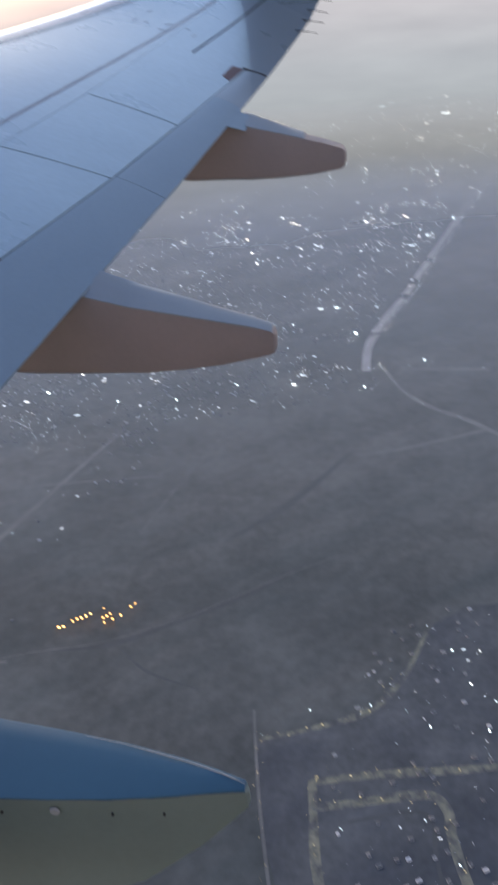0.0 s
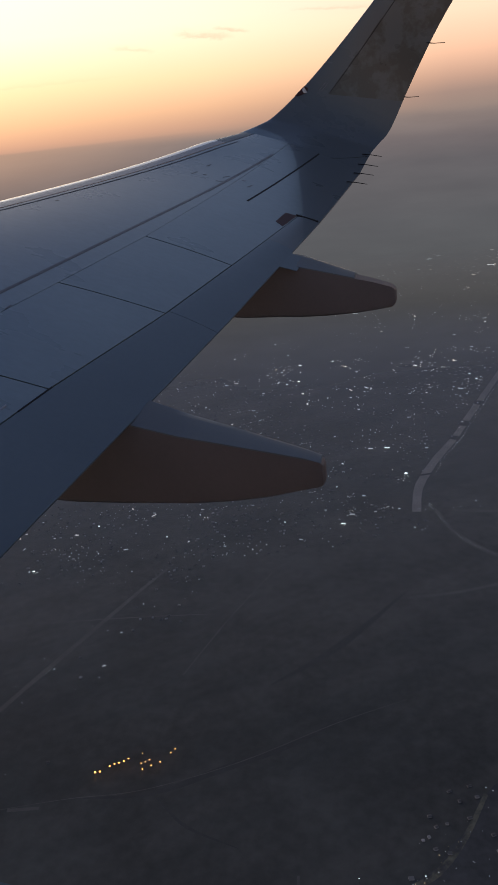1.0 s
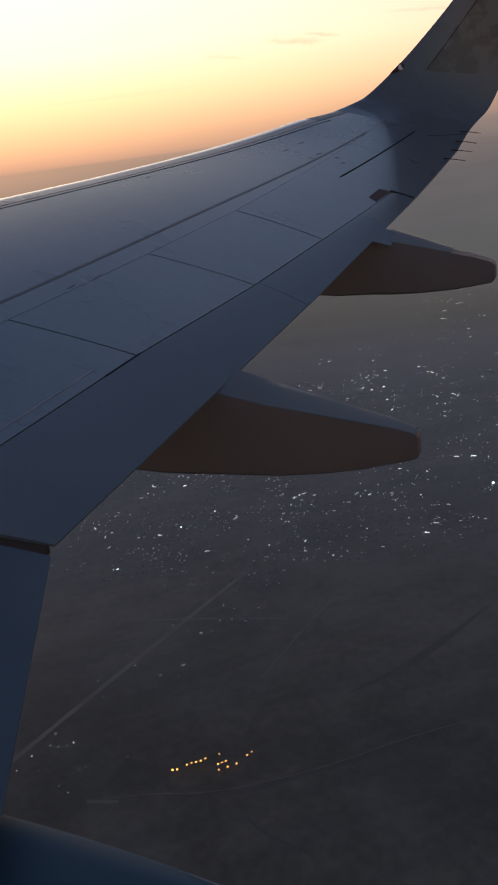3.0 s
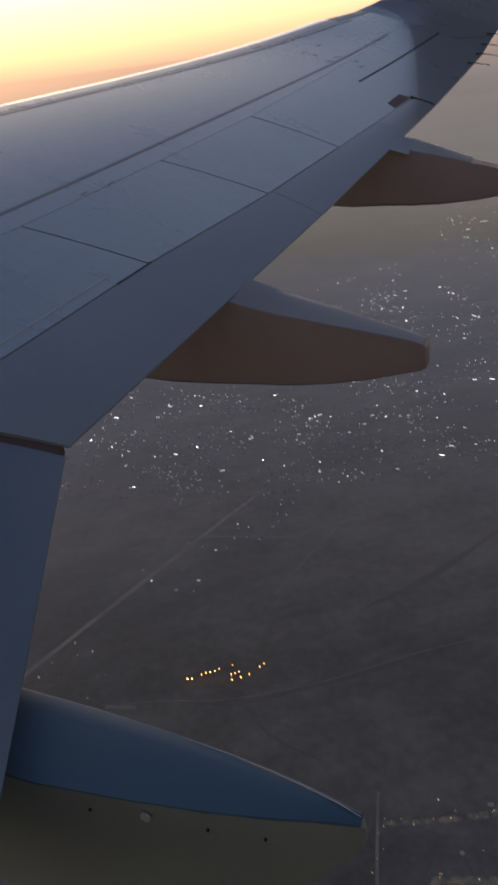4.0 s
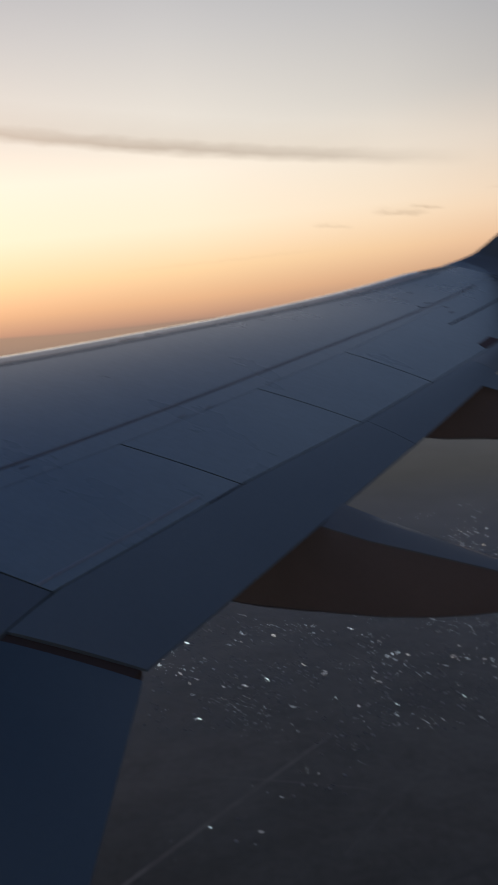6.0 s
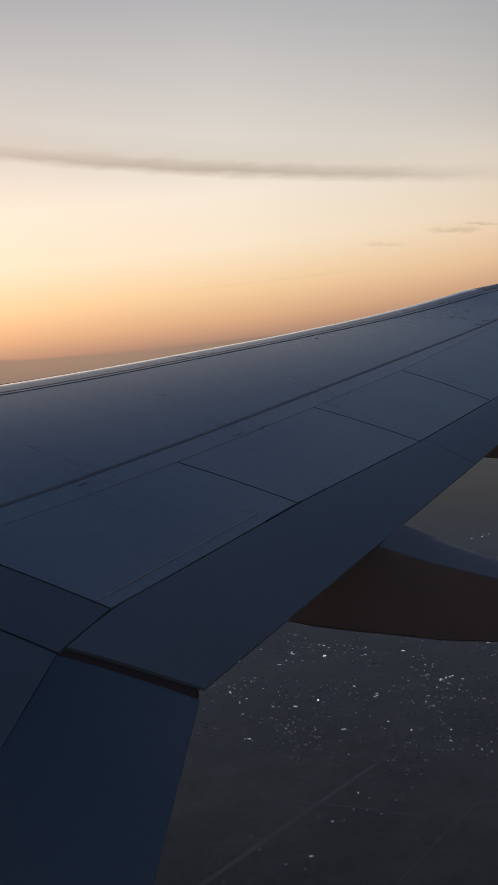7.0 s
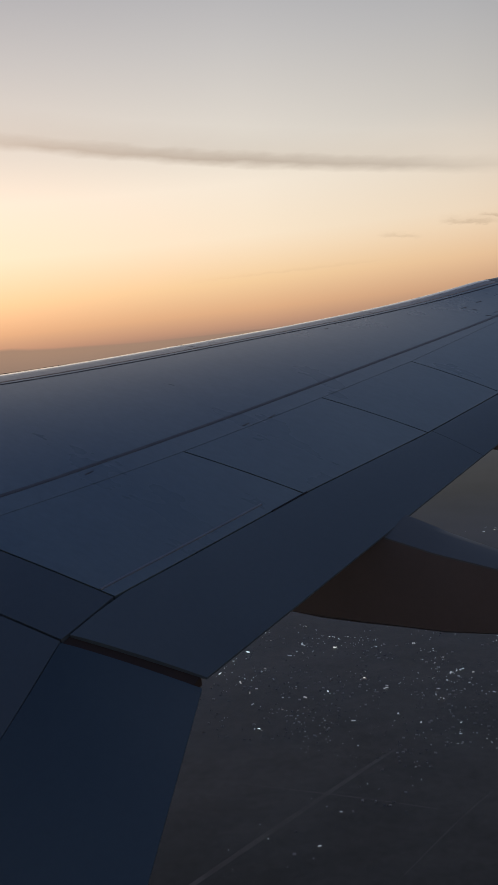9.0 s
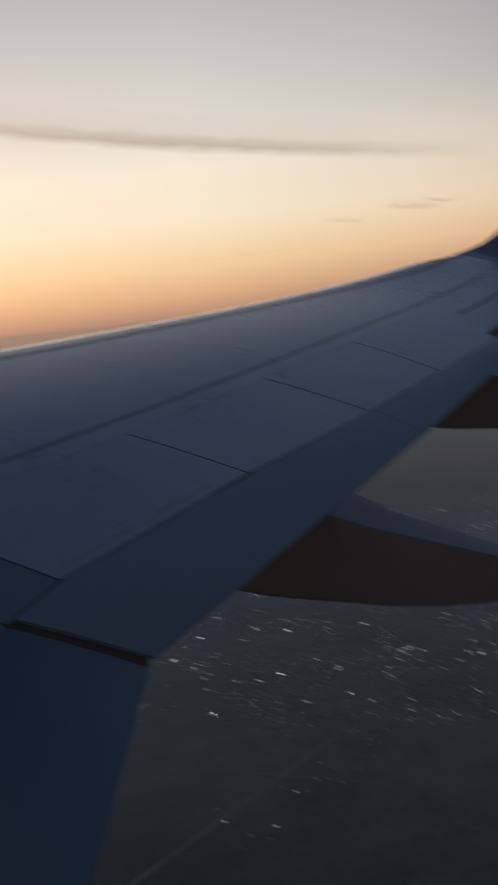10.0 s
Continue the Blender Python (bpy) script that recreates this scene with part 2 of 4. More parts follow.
for mat, stops in ((ROOF, [(0.0, (0.11, 0.11, 0.112, 1)), (0.5, (0.14, 0.136, 0.13, 1)), (0.72, (0.24, 0.235, 0.225, 1)), (1.0, (0.52, 0.52, 0.52, 1))]),
                   (PLASTER, [(0.0, (0.28, 0.28, 0.285, 1)), (0.6, (0.40, 0.385, 0.37, 1)), (1.0, (0.55, 0.53, 0.51, 1))])):
    n = Nodes(mat.node_tree, keep=True)
    luck = n.add("ShaderNodeNewGeometry").outputs["Random Per Island"]
    p = [k for k in mat.node_tree.nodes if k.type == "BSDF_PRINCIPLED"][0]
    n.put(p.inputs["Base Color"], n.ramp(luck, stops))
WHITE_SPECK = surface("cool_white_speck", (0.8, 0.85, 0.9), 0.5, emit=(0.86, 0.95, 1.0), strength=0.5)
n = Nodes(WHITE_SPECK.node_tree, keep=True)
luck = n.add("ShaderNodeNewGeometry").outputs["Random Per Island"]
p = [k for k in WHITE_SPECK.node_tree.nodes if k.type == "BSDF_PRINCIPLED"][0]
n.put(p.inputs["Emission Strength"], n.ramp(luck, [(0.0, (0.12, 0.12, 0.12, 1)), (0.7, (0.36, 0.36, 0.36, 1)), (1.0, (1.5, 1.5, 1.5, 1))]))
n.put(p.inputs["Emission Color"], n.ramp(n.math("FRACT", n.math("MULTIPLY", luck, 17.3)), [(0.0, (1.0, 0.84, 0.62, 1)), (0.3, (0.95, 0.97, 1.0, 1)), (1.0, (0.74, 0.95, 1.0, 1))]))
BRIGHT_LAMP = surface("bright_white_floodlight", (0.8, 0.85, 0.9), 0.5, emit=(0.80, 0.98, 1.0), strength=2.5)
AMBER_LAMP = surface("amber_sodium_lamp", (0.8, 0.5, 0.2), 0.5, emit=(1.0, 0.42, 0.09), strength=2.2)
YELLOW_LAMP = surface("dim_yellow_street_lamp", (0.8, 0.6, 0.3), 0.5, emit=(1.0, 0.80, 0.42), strength=0.34)


# ---- wing geometry: x aft, y outboard, z up ----
KINK = 5.8
SLOPE = 0.1814
SLAT_U = 0.116


def along(table, v):
    """Straight lines from point to point of a table of (v, value), carried on past its ends."""
    for (a, p), (b, q) in zip(table, table[1:]):
        if v <= b or (b, q) == table[-1]:
            return p + (q - p) * (v - a) / (b - a)


def base_x(y):
    return 0.2165 * (y - KINK)


def te_x(y):
    return base_x(y) if y < 10.3 else 0.974 + 0.201 * (y - 10.3) if y < 13.5 else 1.617 + 0.188 * (y - 13.5)


def le_x(y):
    return -5.8 + 0.58 * (y - KINK)


def rise(y):
    v = max(y, 6.5) - KINK
    return 2.1683 - 0.2106 * v + 0.00844 * v * v + 0.07 * math.exp(-((y - 11.0) / 2.6) ** 2) + (0.24 * (6.5 - y) if y < 6.5 else 0.0)


def wing_z(x, y):
    """Height of the wing's upper skin."""
    c = base_x(y) - le_x(y)
    u = (x - le_x(y)) / c
    nose = max(0.0, 1 - max(u, 0.0) / 0.45) ** 2 * along([(0, 0.13), (5.0, 0.13), (8.0, 0.055), (10.0, 0.03), (11.5, 0.02), (12.5, 0.035), (14.3, 0.075), (15.0, 0.09), (15.8, 0.02), (17, 0.0)], y)
    return nose + SLOPE * (y - KINK) + (0.006 * (y - 13.0) ** 2 if y > 13.0 else 0.0) + rise(y) * (1 - u) + 0.045 * c * 4 * u * (1 - u)


def te_z(y):
    return wing_z(te_x(y), y)


def skin(x, y, off=0.0):
    return Vector((x, y, wing_z(x, y) + off))


def on_wing(u, y, off=0.0):
    return skin(le_x(y) + (base_x(y) - le_x(y)) * u, y, off)


def slat_x(y):
    return le_x(y) + SLAT_U * (base_x(y) - le_x(y))


def hinge_x(y):
    return along([(2.0, -0.22), (4.70, -0.773), (4.97, -0.828), (5.34, -0.918), (5.895, -0.871), (8.06, -0.278), (9.923, 0.326), (11.44, 0.757), (12.96, 1.182)], y)


def line_x(y):
    return along([(5.99, -2.095), (7.81, -1.478), (9.75, -0.854), (11.39, -0.337), (12.41, -0.064)], y)


def mesh_of(bm, name, material, smooth=True):
    me = bpy.data.meshes.new(name)
    bmesh.ops.recalc_face_normals(bm, faces=bm.faces)
    bm.to_mesh(me)
    bm.free()
    for m in material if isinstance(material, (list, tuple)) else (material,):
        me.materials.append(m)
    if smooth:
        for p in me.polygons:
            p.use_smooth = True
        me.set_sharp_from_angle(angle=radians(35))
    return me


def part(name, bm, material, parent, label="", smooth=True):
    ob = new(name, mesh_of(bm, name, material, smooth))
    ob.parent = parent
    return tagged(ob, label)


def grid(bm, rows, closed=False):
    """Faces over rows of points; all rows alike in length."""
    vs = [[bm.verts.new(p) for p in row] for row in rows]
    n = len(rows[0])
    for a, b in zip(vs, vs[1:]):
        for i in range(n if closed else n - 1):
            j = (i + 1) % n
            bm.faces.new((a[i], a[j], b[j], b[i]))
    return vs


def cap(bm, row):
    bm.faces.new(row)


def panel(y0, y1, front, back, ny=8, nu=6, lift=0.0, depth=0.035, gap=0.004, ends=(0.006, 0.006)):
    """A piece of skin between two spanwise lines x = front(y), back(y), with turned-down edges. y0, y1: (at the front, at the back)."""
    bm = bmesh.new()
    rows = []
    for j in range(ny + 1):
        w = y1[0] - y0[0]
        f = ends[0] / w + (1 - (ends[0] + ends[1]) / w) * j / ny
        ya, yb = y0[0] + (y1[0] - y0[0]) * f, y0[1] + (y1[1] - y0[1]) * f
        a, b = Vector((front(ya) + gap, ya)), Vector((back(yb) - gap, yb))
        rows.append([skin(*a.lerp(b, i / nu), lift) for i in range(nu + 1)])
    vs = grid(bm, rows)
    rim = vs[0][:] + [r[-1] for r in vs[1:]] + vs[-1][-2::-1] + [r[0] for r in vs[-2:0:-1]]
    low = [bm.verts.new(v.co - Vector((0, 0, depth))) for v in rim]
    for i in range(len(rim)):
        k = (i + 1) % len(rim)
        bm.faces.new((rim[i], rim[k], low[k], low[i]))
    return bm


def tube(bm, points, radius, sides=6):
    """A thin round rod along points."""
    rows = []
    for i, p in enumerate(points):
        way = (Vector(points[min(i + 1, len(points) - 1)]) - Vector(points[max(i - 1, 0)])).normalized()
        side = way.orthogonal().normalized()
        up = way.cross(side)
        r = radius[i] if isinstance(radius, (list, tuple)) else radius
        rows.append([Vector(p) + (side * math.cos(k * math.tau / sides) + up * math.sin(k * math.tau / sides)) * r for k in range(sides)])
    vs = grid(bm, rows, closed=True)
    cap(bm, vs[0]), cap(bm, vs[-1])


wing = tagged(new("aircraft_wing"), "grey airliner wing with upturned navy winglet, seen at dusk", "wing")

# inner body under the skin
bm = bmesh.new()
rows = []
TIP_Y = 15.8
for j in range(29):
    y = 1.9 + (TIP_Y - 1.9) * j / 28
    c = base_x(y) - le_x(y)
    h = hinge_x(y) - 0.03
    xs = [le_x(y) + (h - le_x(y)) * k for k in (0.02, 0.12, 0.3, 0.5, 0.7, 0.85, 1.0)]
    up = [skin(x, y, -0.04) for x in xs] + [skin(h + 0.09, y, -0.05)]
    down = [on_wing(u, y, -0.06 - 0.09 * c * d) for u, d in ((0.8, 0.3), (0.6, 0.8), (0.4, 1.0), (0.2, 1.0), (0.06, 0.75), (0.01, 0.4))]
    rows.append(up + down)
vs = grid(bm, rows, closed=True)
cap(bm, vs[0]), cap(bm, vs[-1])
part("wing_box", bm, DARK, wing, "dark inner wing structure seen in the seams")

# main skin, then the panels ahead of the hinge line
part("upper_skin", panel((1.9, 1.9), (11.39, 11.39), slat_x, line_x, 30, 12, ends=(0.008, 0.0)), SKIN, wing, "smooth grey upper wing skin")
EDGES = ((1.9, 1.9), (4.92, 5.335), (5.56, 5.895), (7.81, 8.04), (9.75, 9.925), (11.39, 11.45))
for e0, e1 in zip(EDGES, EDGES[1:]):
    # inboard panels take the copy darkened for shade
    inboard = e1[0] < 6.0
    part("spoiler", panel(e0, e1, line_x, hinge_x, 6, 6, 0.0015, ends=(0.009, 0.009)), SHADED_SKIN if inboard else SKIN, wing, "panel ahead of the inboard flap, shade put in its dark blue-grey" if inboard else "grey spoiler panel lying shut")
part("tip_skin", panel((11.39, 11.39), (TIP_Y, TIP_Y), slat_x, line_x, 16, 10, ends=(0.0, 0.0)), TIP_SKIN, wing, "grey tip skin running into navy paint")
part("tip_skin", panel((11.39, 11.45), (TIP_Y, TIP_Y), line_x, hinge_x, 16, 6, ends=(0.012, 0.0), gap=0.001), TIP_SKIN, wing, "grey tip skin running into navy paint")


def trailing(y0, y1, front, back_x, back_z, ny=12, nu=8, thick=0.07, front_z=wing_z, sink=0.0):
    """A flap-like piece: from the hinge line to a thin trailing edge, closed below. y0, y1: (at the front, at the back)."""
    bm = bmesh.new()
    rows = []
    for j in range(ny + 1):
        f = j / ny
        ya, yb = y0[0] + (y1[0] - y0[0]) * f, y0[1] + (y1[1] - y0[1]) * f
        a = Vector((front(ya) + 0.004, ya, front_z(front(ya), ya) - sink))
        b = Vector((back_x(yb), yb, back_z(yb)))
        row = [a + Vector((0.0, 0, -0.03)), a + Vector((0.006, 0, -0.004))]
        for i in range(1, nu + 1):
            t = i / nu
            row.append(a.lerp(b, t) + Vector((0, 0, 0.012 * 4 * t * (1 - t))))
        row.append(row[-1] - Vector((0.004, 0, 0.018)))
        for t in (0.6, 0.25, 0.0):
            row.append(a.lerp(b, t) - Vector((0, 0, thick * (1.3 - t))))
        rows.append(row)
    vs = grid(bm, rows, closed=True)
    cap(bm, vs[0]), cap(bm, vs[-1])
    return bm


part("outboard_flap", trailing((5.415, 5.80), (9.985, 9.985), hinge_x, te_x, te_z, 16), FLAP, wing, "long grey outboard flap")
part("outboard_flap", trailing((9.992, 9.992), (12.4565, 12.4565), hinge_x, te_x, te_z, 10), FLAP, wing, "long grey outboard flap")
part("fixed_trailing_edge", trailing((12.459, 12.459), (13.54, 13.56), hinge_x, te_x, te_z, 6), TIP_FLAP, wing, "grey trailing edge between flap and aileron")
bm = bmesh.new()
rows = []
for j in range(13):
    ya, yb = 13.550 + (TIP_Y - 13.550) * j / 12, 13.570 + (TIP_Y - 13.570) * j / 12
    a, b = Vector((hinge_x(ya) - 0.001, ya)), Vector((te_x(yb), yb))
    row = [skin(*a, -0.03)] + [skin(*a.lerp(b, i / 10)) for i in range(11)]
    row += [skin(*b, -0.018)] + [skin(*a.lerp(b, t), -0.07 * (1.3 - t)) for t in (0.6, 0.25, 0.0)]
    rows.append(row)
vs = grid(bm, rows, closed=True)
cap(bm, vs[0]), cap(bm, vs[-1])
part("aileron", bm, TIP_SKIN, wing, "aileron next to the winglet, mostly navy")


def inner_te_x(y):
    return -0.018 + 0.432 * (5.771 - y)


def inner_te_z(y):
    return SLOPE * (y - KINK) - 0.035


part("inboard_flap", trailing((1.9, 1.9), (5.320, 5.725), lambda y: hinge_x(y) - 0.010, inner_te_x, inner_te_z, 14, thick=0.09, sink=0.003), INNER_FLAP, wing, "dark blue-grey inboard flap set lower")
# dark end rib between the two flaps
bm = bmesh.new()
rows = []
for shift in (-0.055, 0.036):
    top = [Vector((-0.91 + 0.86 * k, 5.375 + 0.385 * k + shift, 0)) for k in [i / 8 for i in range(9)]]
    for p in top:
        p.z = wing_z(p.x, p.y) - 0.020
    rows.append(top + [p - Vector((0, 0, 0.07)) for p in reversed(top)])
vs = grid(bm, rows, closed=True)
cap(bm, vs[0]), cap(bm, vs[-1])
part("flap_end_rib", bm, DARK, wing, "dark gap between the two flaps")

# leading-edge slats, and the fixed navy edge outboard of them
NOSE = [(SLAT_U - 0.005, -0.010), (SLAT_U - 0.0055, 0.0), (SLAT_U - 0.035, -0.0002), (0.06, -0.0012), (0.042, -0.0034), (0.028, -0.0063), (0.015, -0.0104), (0.004, -0.0158), (-0.005, -0.0225),
        (-0.012, -0.031), (-0.016, -0.040), (-0.015, -0.050), (-0.004, -0.062), (0.03, -0.078), (SLAT_U - 0.005, -0.082)]
SLATS = (1.9, 4.6, 7.3, 10.16, 12.8, 15.15, TIP_Y)
for y0, y1 in zip(SLATS, SLATS[1:]):
    bm = bmesh.new()
    rows = []
    for j in range(13):
        y = y0 + 0.006 + (y1 - y0 - 0.012) * j / 12
        c = base_x(y) - le_x(y)
        rows.append([on_wing(u, y, dz * c) for u, dz in NOSE])
    vs = grid(bm, rows, closed=True)
    cap(bm, vs[0]), cap(bm, vs[-1])
    if y1 == TIP_Y:
        part("tip_leading_edge", bm, NAVY, wing, "fixed navy leading edge at the winglet's foot")
        continue
    for i, face in enumerate(bm.faces):
        face.material_index = 1 if 3 <= i % 15 <= 12 else 0
    part("slat", bm, (SLAT, BARE), wing, "pale grey slat with a polished leading edge")


def strip(points, half, lift, name, material, label):
    """A low raised band along points of the skin."""
    bm = bmesh.new()
    rows = []
    for i, (x, y) in enumerate(points):
        a, b = Vector(points[max(i - 1, 0)]), Vector(points[min(i + 1, len(points) - 1)])
        d = (b - a).normalized()
        n = Vector((d.y, -d.x)) * half
        p, q = Vector((x, y)) - n, Vector((x, y)) + n
        rows.append([skin(*p, -0.002), skin(*p, lift), skin(*q, lift), skin(*q, -0.002)])
    vs = grid(bm, rows, closed=False)
    cap(bm, vs[0]), cap(bm, vs[-1])
    return part(name, bm, material, wing, label)


def spar_x(y):
    return -2.285 + 0.3265 * (y - 6.18)


def run(fun, y0, y1, n):
    return [(fun(y0 + (y1 - y0) * i / n), y0 + (y1 - y0) * i / n) for i in range(n + 1)]


strip(run(spar_x, 3.0, 15.2, 40), 0.019, 0.003, "sealant_band", STAIN, "dark sealant band along the wing")
strip(run(lambda y: along([(13.34, 0.605), (16.1, 1.454)], y), 13.34, 15.78, 12), 0.011, 0.005, "aileron_slot", BLACK, "narrow dark slot across the wing tip")
strip(run(lambda y: hinge_x(y) - 0.115, 5.88, 7.62, 12), 0.008, 0.009, "seal_strip", SEAL, "raised pale rubbing strip ahead of the flap")
strip(run(lambda y: hinge_x(y) + 0.006, 7.60, 8.08, 5), 0.006, 0.007, "flap_seal", BLACK, "short black rubber seal")
strip([(1.30 + 0.31 * k / 6, 13.455 + 0.085 * k / 6) for k in range(7)], 0.011, 0.020, "aileron_joint", BLACK, "dark joint at the aileron end")
strip(run(lambda y: slat_x(y) + 0.075, 4.0, 15.3, 30), 0.009, 0.003, "slat_joint", JOINT, "thin joint behind the slats")
for x, y, dx, dy in ((-0.30, 13.78, 0.05, 0.12), (-0.14, 13.80, 0.06, 0.02), (0.16, 13.93, 0.08, 0.10), (0.43, 13.96, 0.06, 0.03), (0.54, 13.83, 0.05, 0.10), (0.10, 13.70, 0.10, 0.03),
                     (-1.25, 8.67, 0.02, 0.10), (-1.11, 9.01, 0.02, 0.10), (-1.95, 6.93, 0.02, 0.09), (-1.69, 11.77, 0.03, 0.04), (-0.17, 14.17, 0.05, 0.10)):
    strip([(x - dx / 2, y - dy / 2), (x, y), (x + dx / 2, y + dy / 2)], 0.007, 0.0035, "oil_mark", STAIN, "small dark oil mark on the skin")

# small dark recess by the aileron
bm = bmesh.new()
top = [skin(x, y, 0.006) for x, y in ((1.066, 13.04), (1.152, 13.405), (1.305, 13.45), (1.177, 12.99))]
vs = grid(bm, [top, [p - Vector((0, 0, 0.03)) for p in top]], closed=True)
cap(bm, vs[0]), cap(bm, vs[1])
part("aileron_recess", bm, RECESS, wing, "small dark recess at the aileron end")


# ---- winglet ----
LEAD = [tuple(on_wing(-0.004, TIP_Y, -0.034)), (0.32, 16.1, 2.86), (0.54, 16.35, 2.98), (1.02, 16.75, 3.39), (1.63, 17.0, 3.97), (2.30, 17.15, 4.65), (2.85, 17.3, 5.25)]
TRAIL = [(te_x(TIP_Y), TIP_Y, te_z(TIP_Y)), (2.17, 16.6, 2.17), (2.30, 16.9, 2.31), (2.50, 17.12, 2.53), (2.87, 17.32, 3.25), (3.34, 17.43, 4.08), (3.96, 17.6, 5.0)]


def spline(points, t):
    """Catmull-Rom through points, t from 0 to 1."""
    n = len(points) - 1
    k = min(int(t * n), n - 1)
    f = t * n - k
    p = [Vector(points[min(max(k + d, 0), n)]) for d in (-1, 0, 1, 2)]
    return 0.5 * (2 * p[1] + (p[2] - p[0]) * f + (2 * p[0] - 5 * p[1] + 4 * p[2] - p[3]) * f * f + (3 * p[1] - p[0] - 3 * p[2] + p[3]) * f ** 3)


def winglet_frame(t):
    a, b = spline(LEAD, t), spline(TRAIL, t)
    up = (spline(LEAD, min(t + 0.01, 1)) + spline(TRAIL, min(t + 0.01, 1)) - spline(LEAD, max(t - 0.01, 0)) - spline(TRAIL, max(t - 0.01, 0))).normalized()
    nrm = (b - a).cross(up).normalized()
    return a, b, nrm if nrm.y < 0.0 or nrm.z > 0.5 else -nrm


def winglet_piece(t0, t1, n):
    bm = bmesh.new()
    rows = []
    for j in range(n + 1):
        a, b, nrm = winglet_frame(t0 + (t1 - t0) * j / n)
        chord = b - a
        c = chord.length
        row = [a + chord * u + nrm * (h * c) for u, h in ((0.0, 0.0), (0.01, 0.006), (0.04, 0.012), (0.12, 0.019), (0.3, 0.022), (0.6, 0.016), (0.85, 0.007), (1.0, 0.001))]
        row += [a + chord * u + nrm * (h * c) for u, h in ((1.0, -0.006), (0.7, -0.03), (0.4, -0.055), (0.2, -0.055), (0.05, -0.035), (0.01, -0.015))]
        rows.append(row)
    vs = grid(bm, rows, closed=True)
    cap(bm, vs[0]), cap(bm, vs[-1])
    return bm


winglet = part("winglet", winglet_piece(0.0, 0.53, 24), TIP_SKIN, wing, "upturned winglet, navy blue at its foot")
part("winglet_blade", winglet_piece(0.53, 1.0, 18), TIP_SKIN, winglet, "dark olive-brown winglet blade")


def winglet_rod(u, t0, t1, r, name, material, label):
    bm = bmesh.new()
    pts = []
    for j in range(17):
        a, b, nrm = winglet_frame(t0 + (t1 - t0) * j / 16)
        pts.append(a.lerp(b, u) + nrm * ((b - a).length * 0.0215))
    tube(bm, pts, r, 5)
    part(name, bm, material, winglet, label)


for u in (0.145, 0.17):
    winglet_rod(u, 0.512, 0.545, 0.004, "placard_line", PALE, "thin pale marking line")
winglet_rod(0.25, 0.52, 0.97, 0.006, "winglet_seam", BLACK, "thin dark seam up the blade")
bm = bmesh.new()
pts = []
for j in range(9):
    f = j / 8
    a, b, nrm = winglet_frame(0.002 + 0.125 * f)
    pts.append(a.lerp(b, 0.66 + 0.325 * f) + nrm * ((b - a).length * (0.0145 - 0.0130 * f)))
tube(bm, pts, 0.0045, 5)
part("aileron_edge", bm, BLACK, winglet, "thin dark joint at the aileron's outer end")
# position light let into the winglet's leading edge, and a small dark lamp window above it
bm = bmesh.new()
rows = []
for t, reach in ((0.452, 0.02), (0.463, 0.075), (0.475, 0.10), (0.487, 0.105), (0.50, 0.07)):
    a, b, nrm = winglet_frame(t)
    way = (b - a).normalized()
    rows.append([a + nrm * 0.034 + way * reach, a + nrm * 0.018 + way * 0.01, a - way * 0.008 + nrm * 0.003, a - nrm * 0.02, a - nrm * 0.05 + way * reach])
vs = grid(bm, rows, closed=True)
cap(bm, vs[0]), cap(bm, vs[-1])
position = part("position_light", bm, LENS, winglet, "dark red-brown position light in the leading edge")
# strobe lens coloured white for the bright sky that shows in it
a, b, nrm = winglet_frame(0.485)
bm = bmesh.new()
bmesh.ops.create_cone(bm, segments=10, radius1=0.062, radius2=0.012, depth=0.09, cap_ends=True, matrix=Matrix.Translation(a + (b - a).normalized() * 0.045 + nrm * 0.022) @ Matrix.Diagonal((1, 0.4, 1, 1)))
part("strobe_lens", bm, STROBE, position, "small unlit strobe lens, bright sky put in its white colour")
# static wicks
for x, y, z in ((1.90, 15.21, 1.825), (1.98, 15.63, 1.92), (2.02, 16.0, 2.03), (2.06, 16.42, 2.16), (2.70, 17.28, 3.03), (3.17, 17.39, 3.86)):
    bm = bmesh.new()
    tube(bm, [(x - 0.03, y, z + 0.015), (x + 0.12, y, z - 0.010), (x + 0.31, y, z - (0.055 if z < 2.5 else 0.02))], [0.010, 0.007, 0.005])
    part("static_wick", bm, BLACK, wing, "thin black static wick")


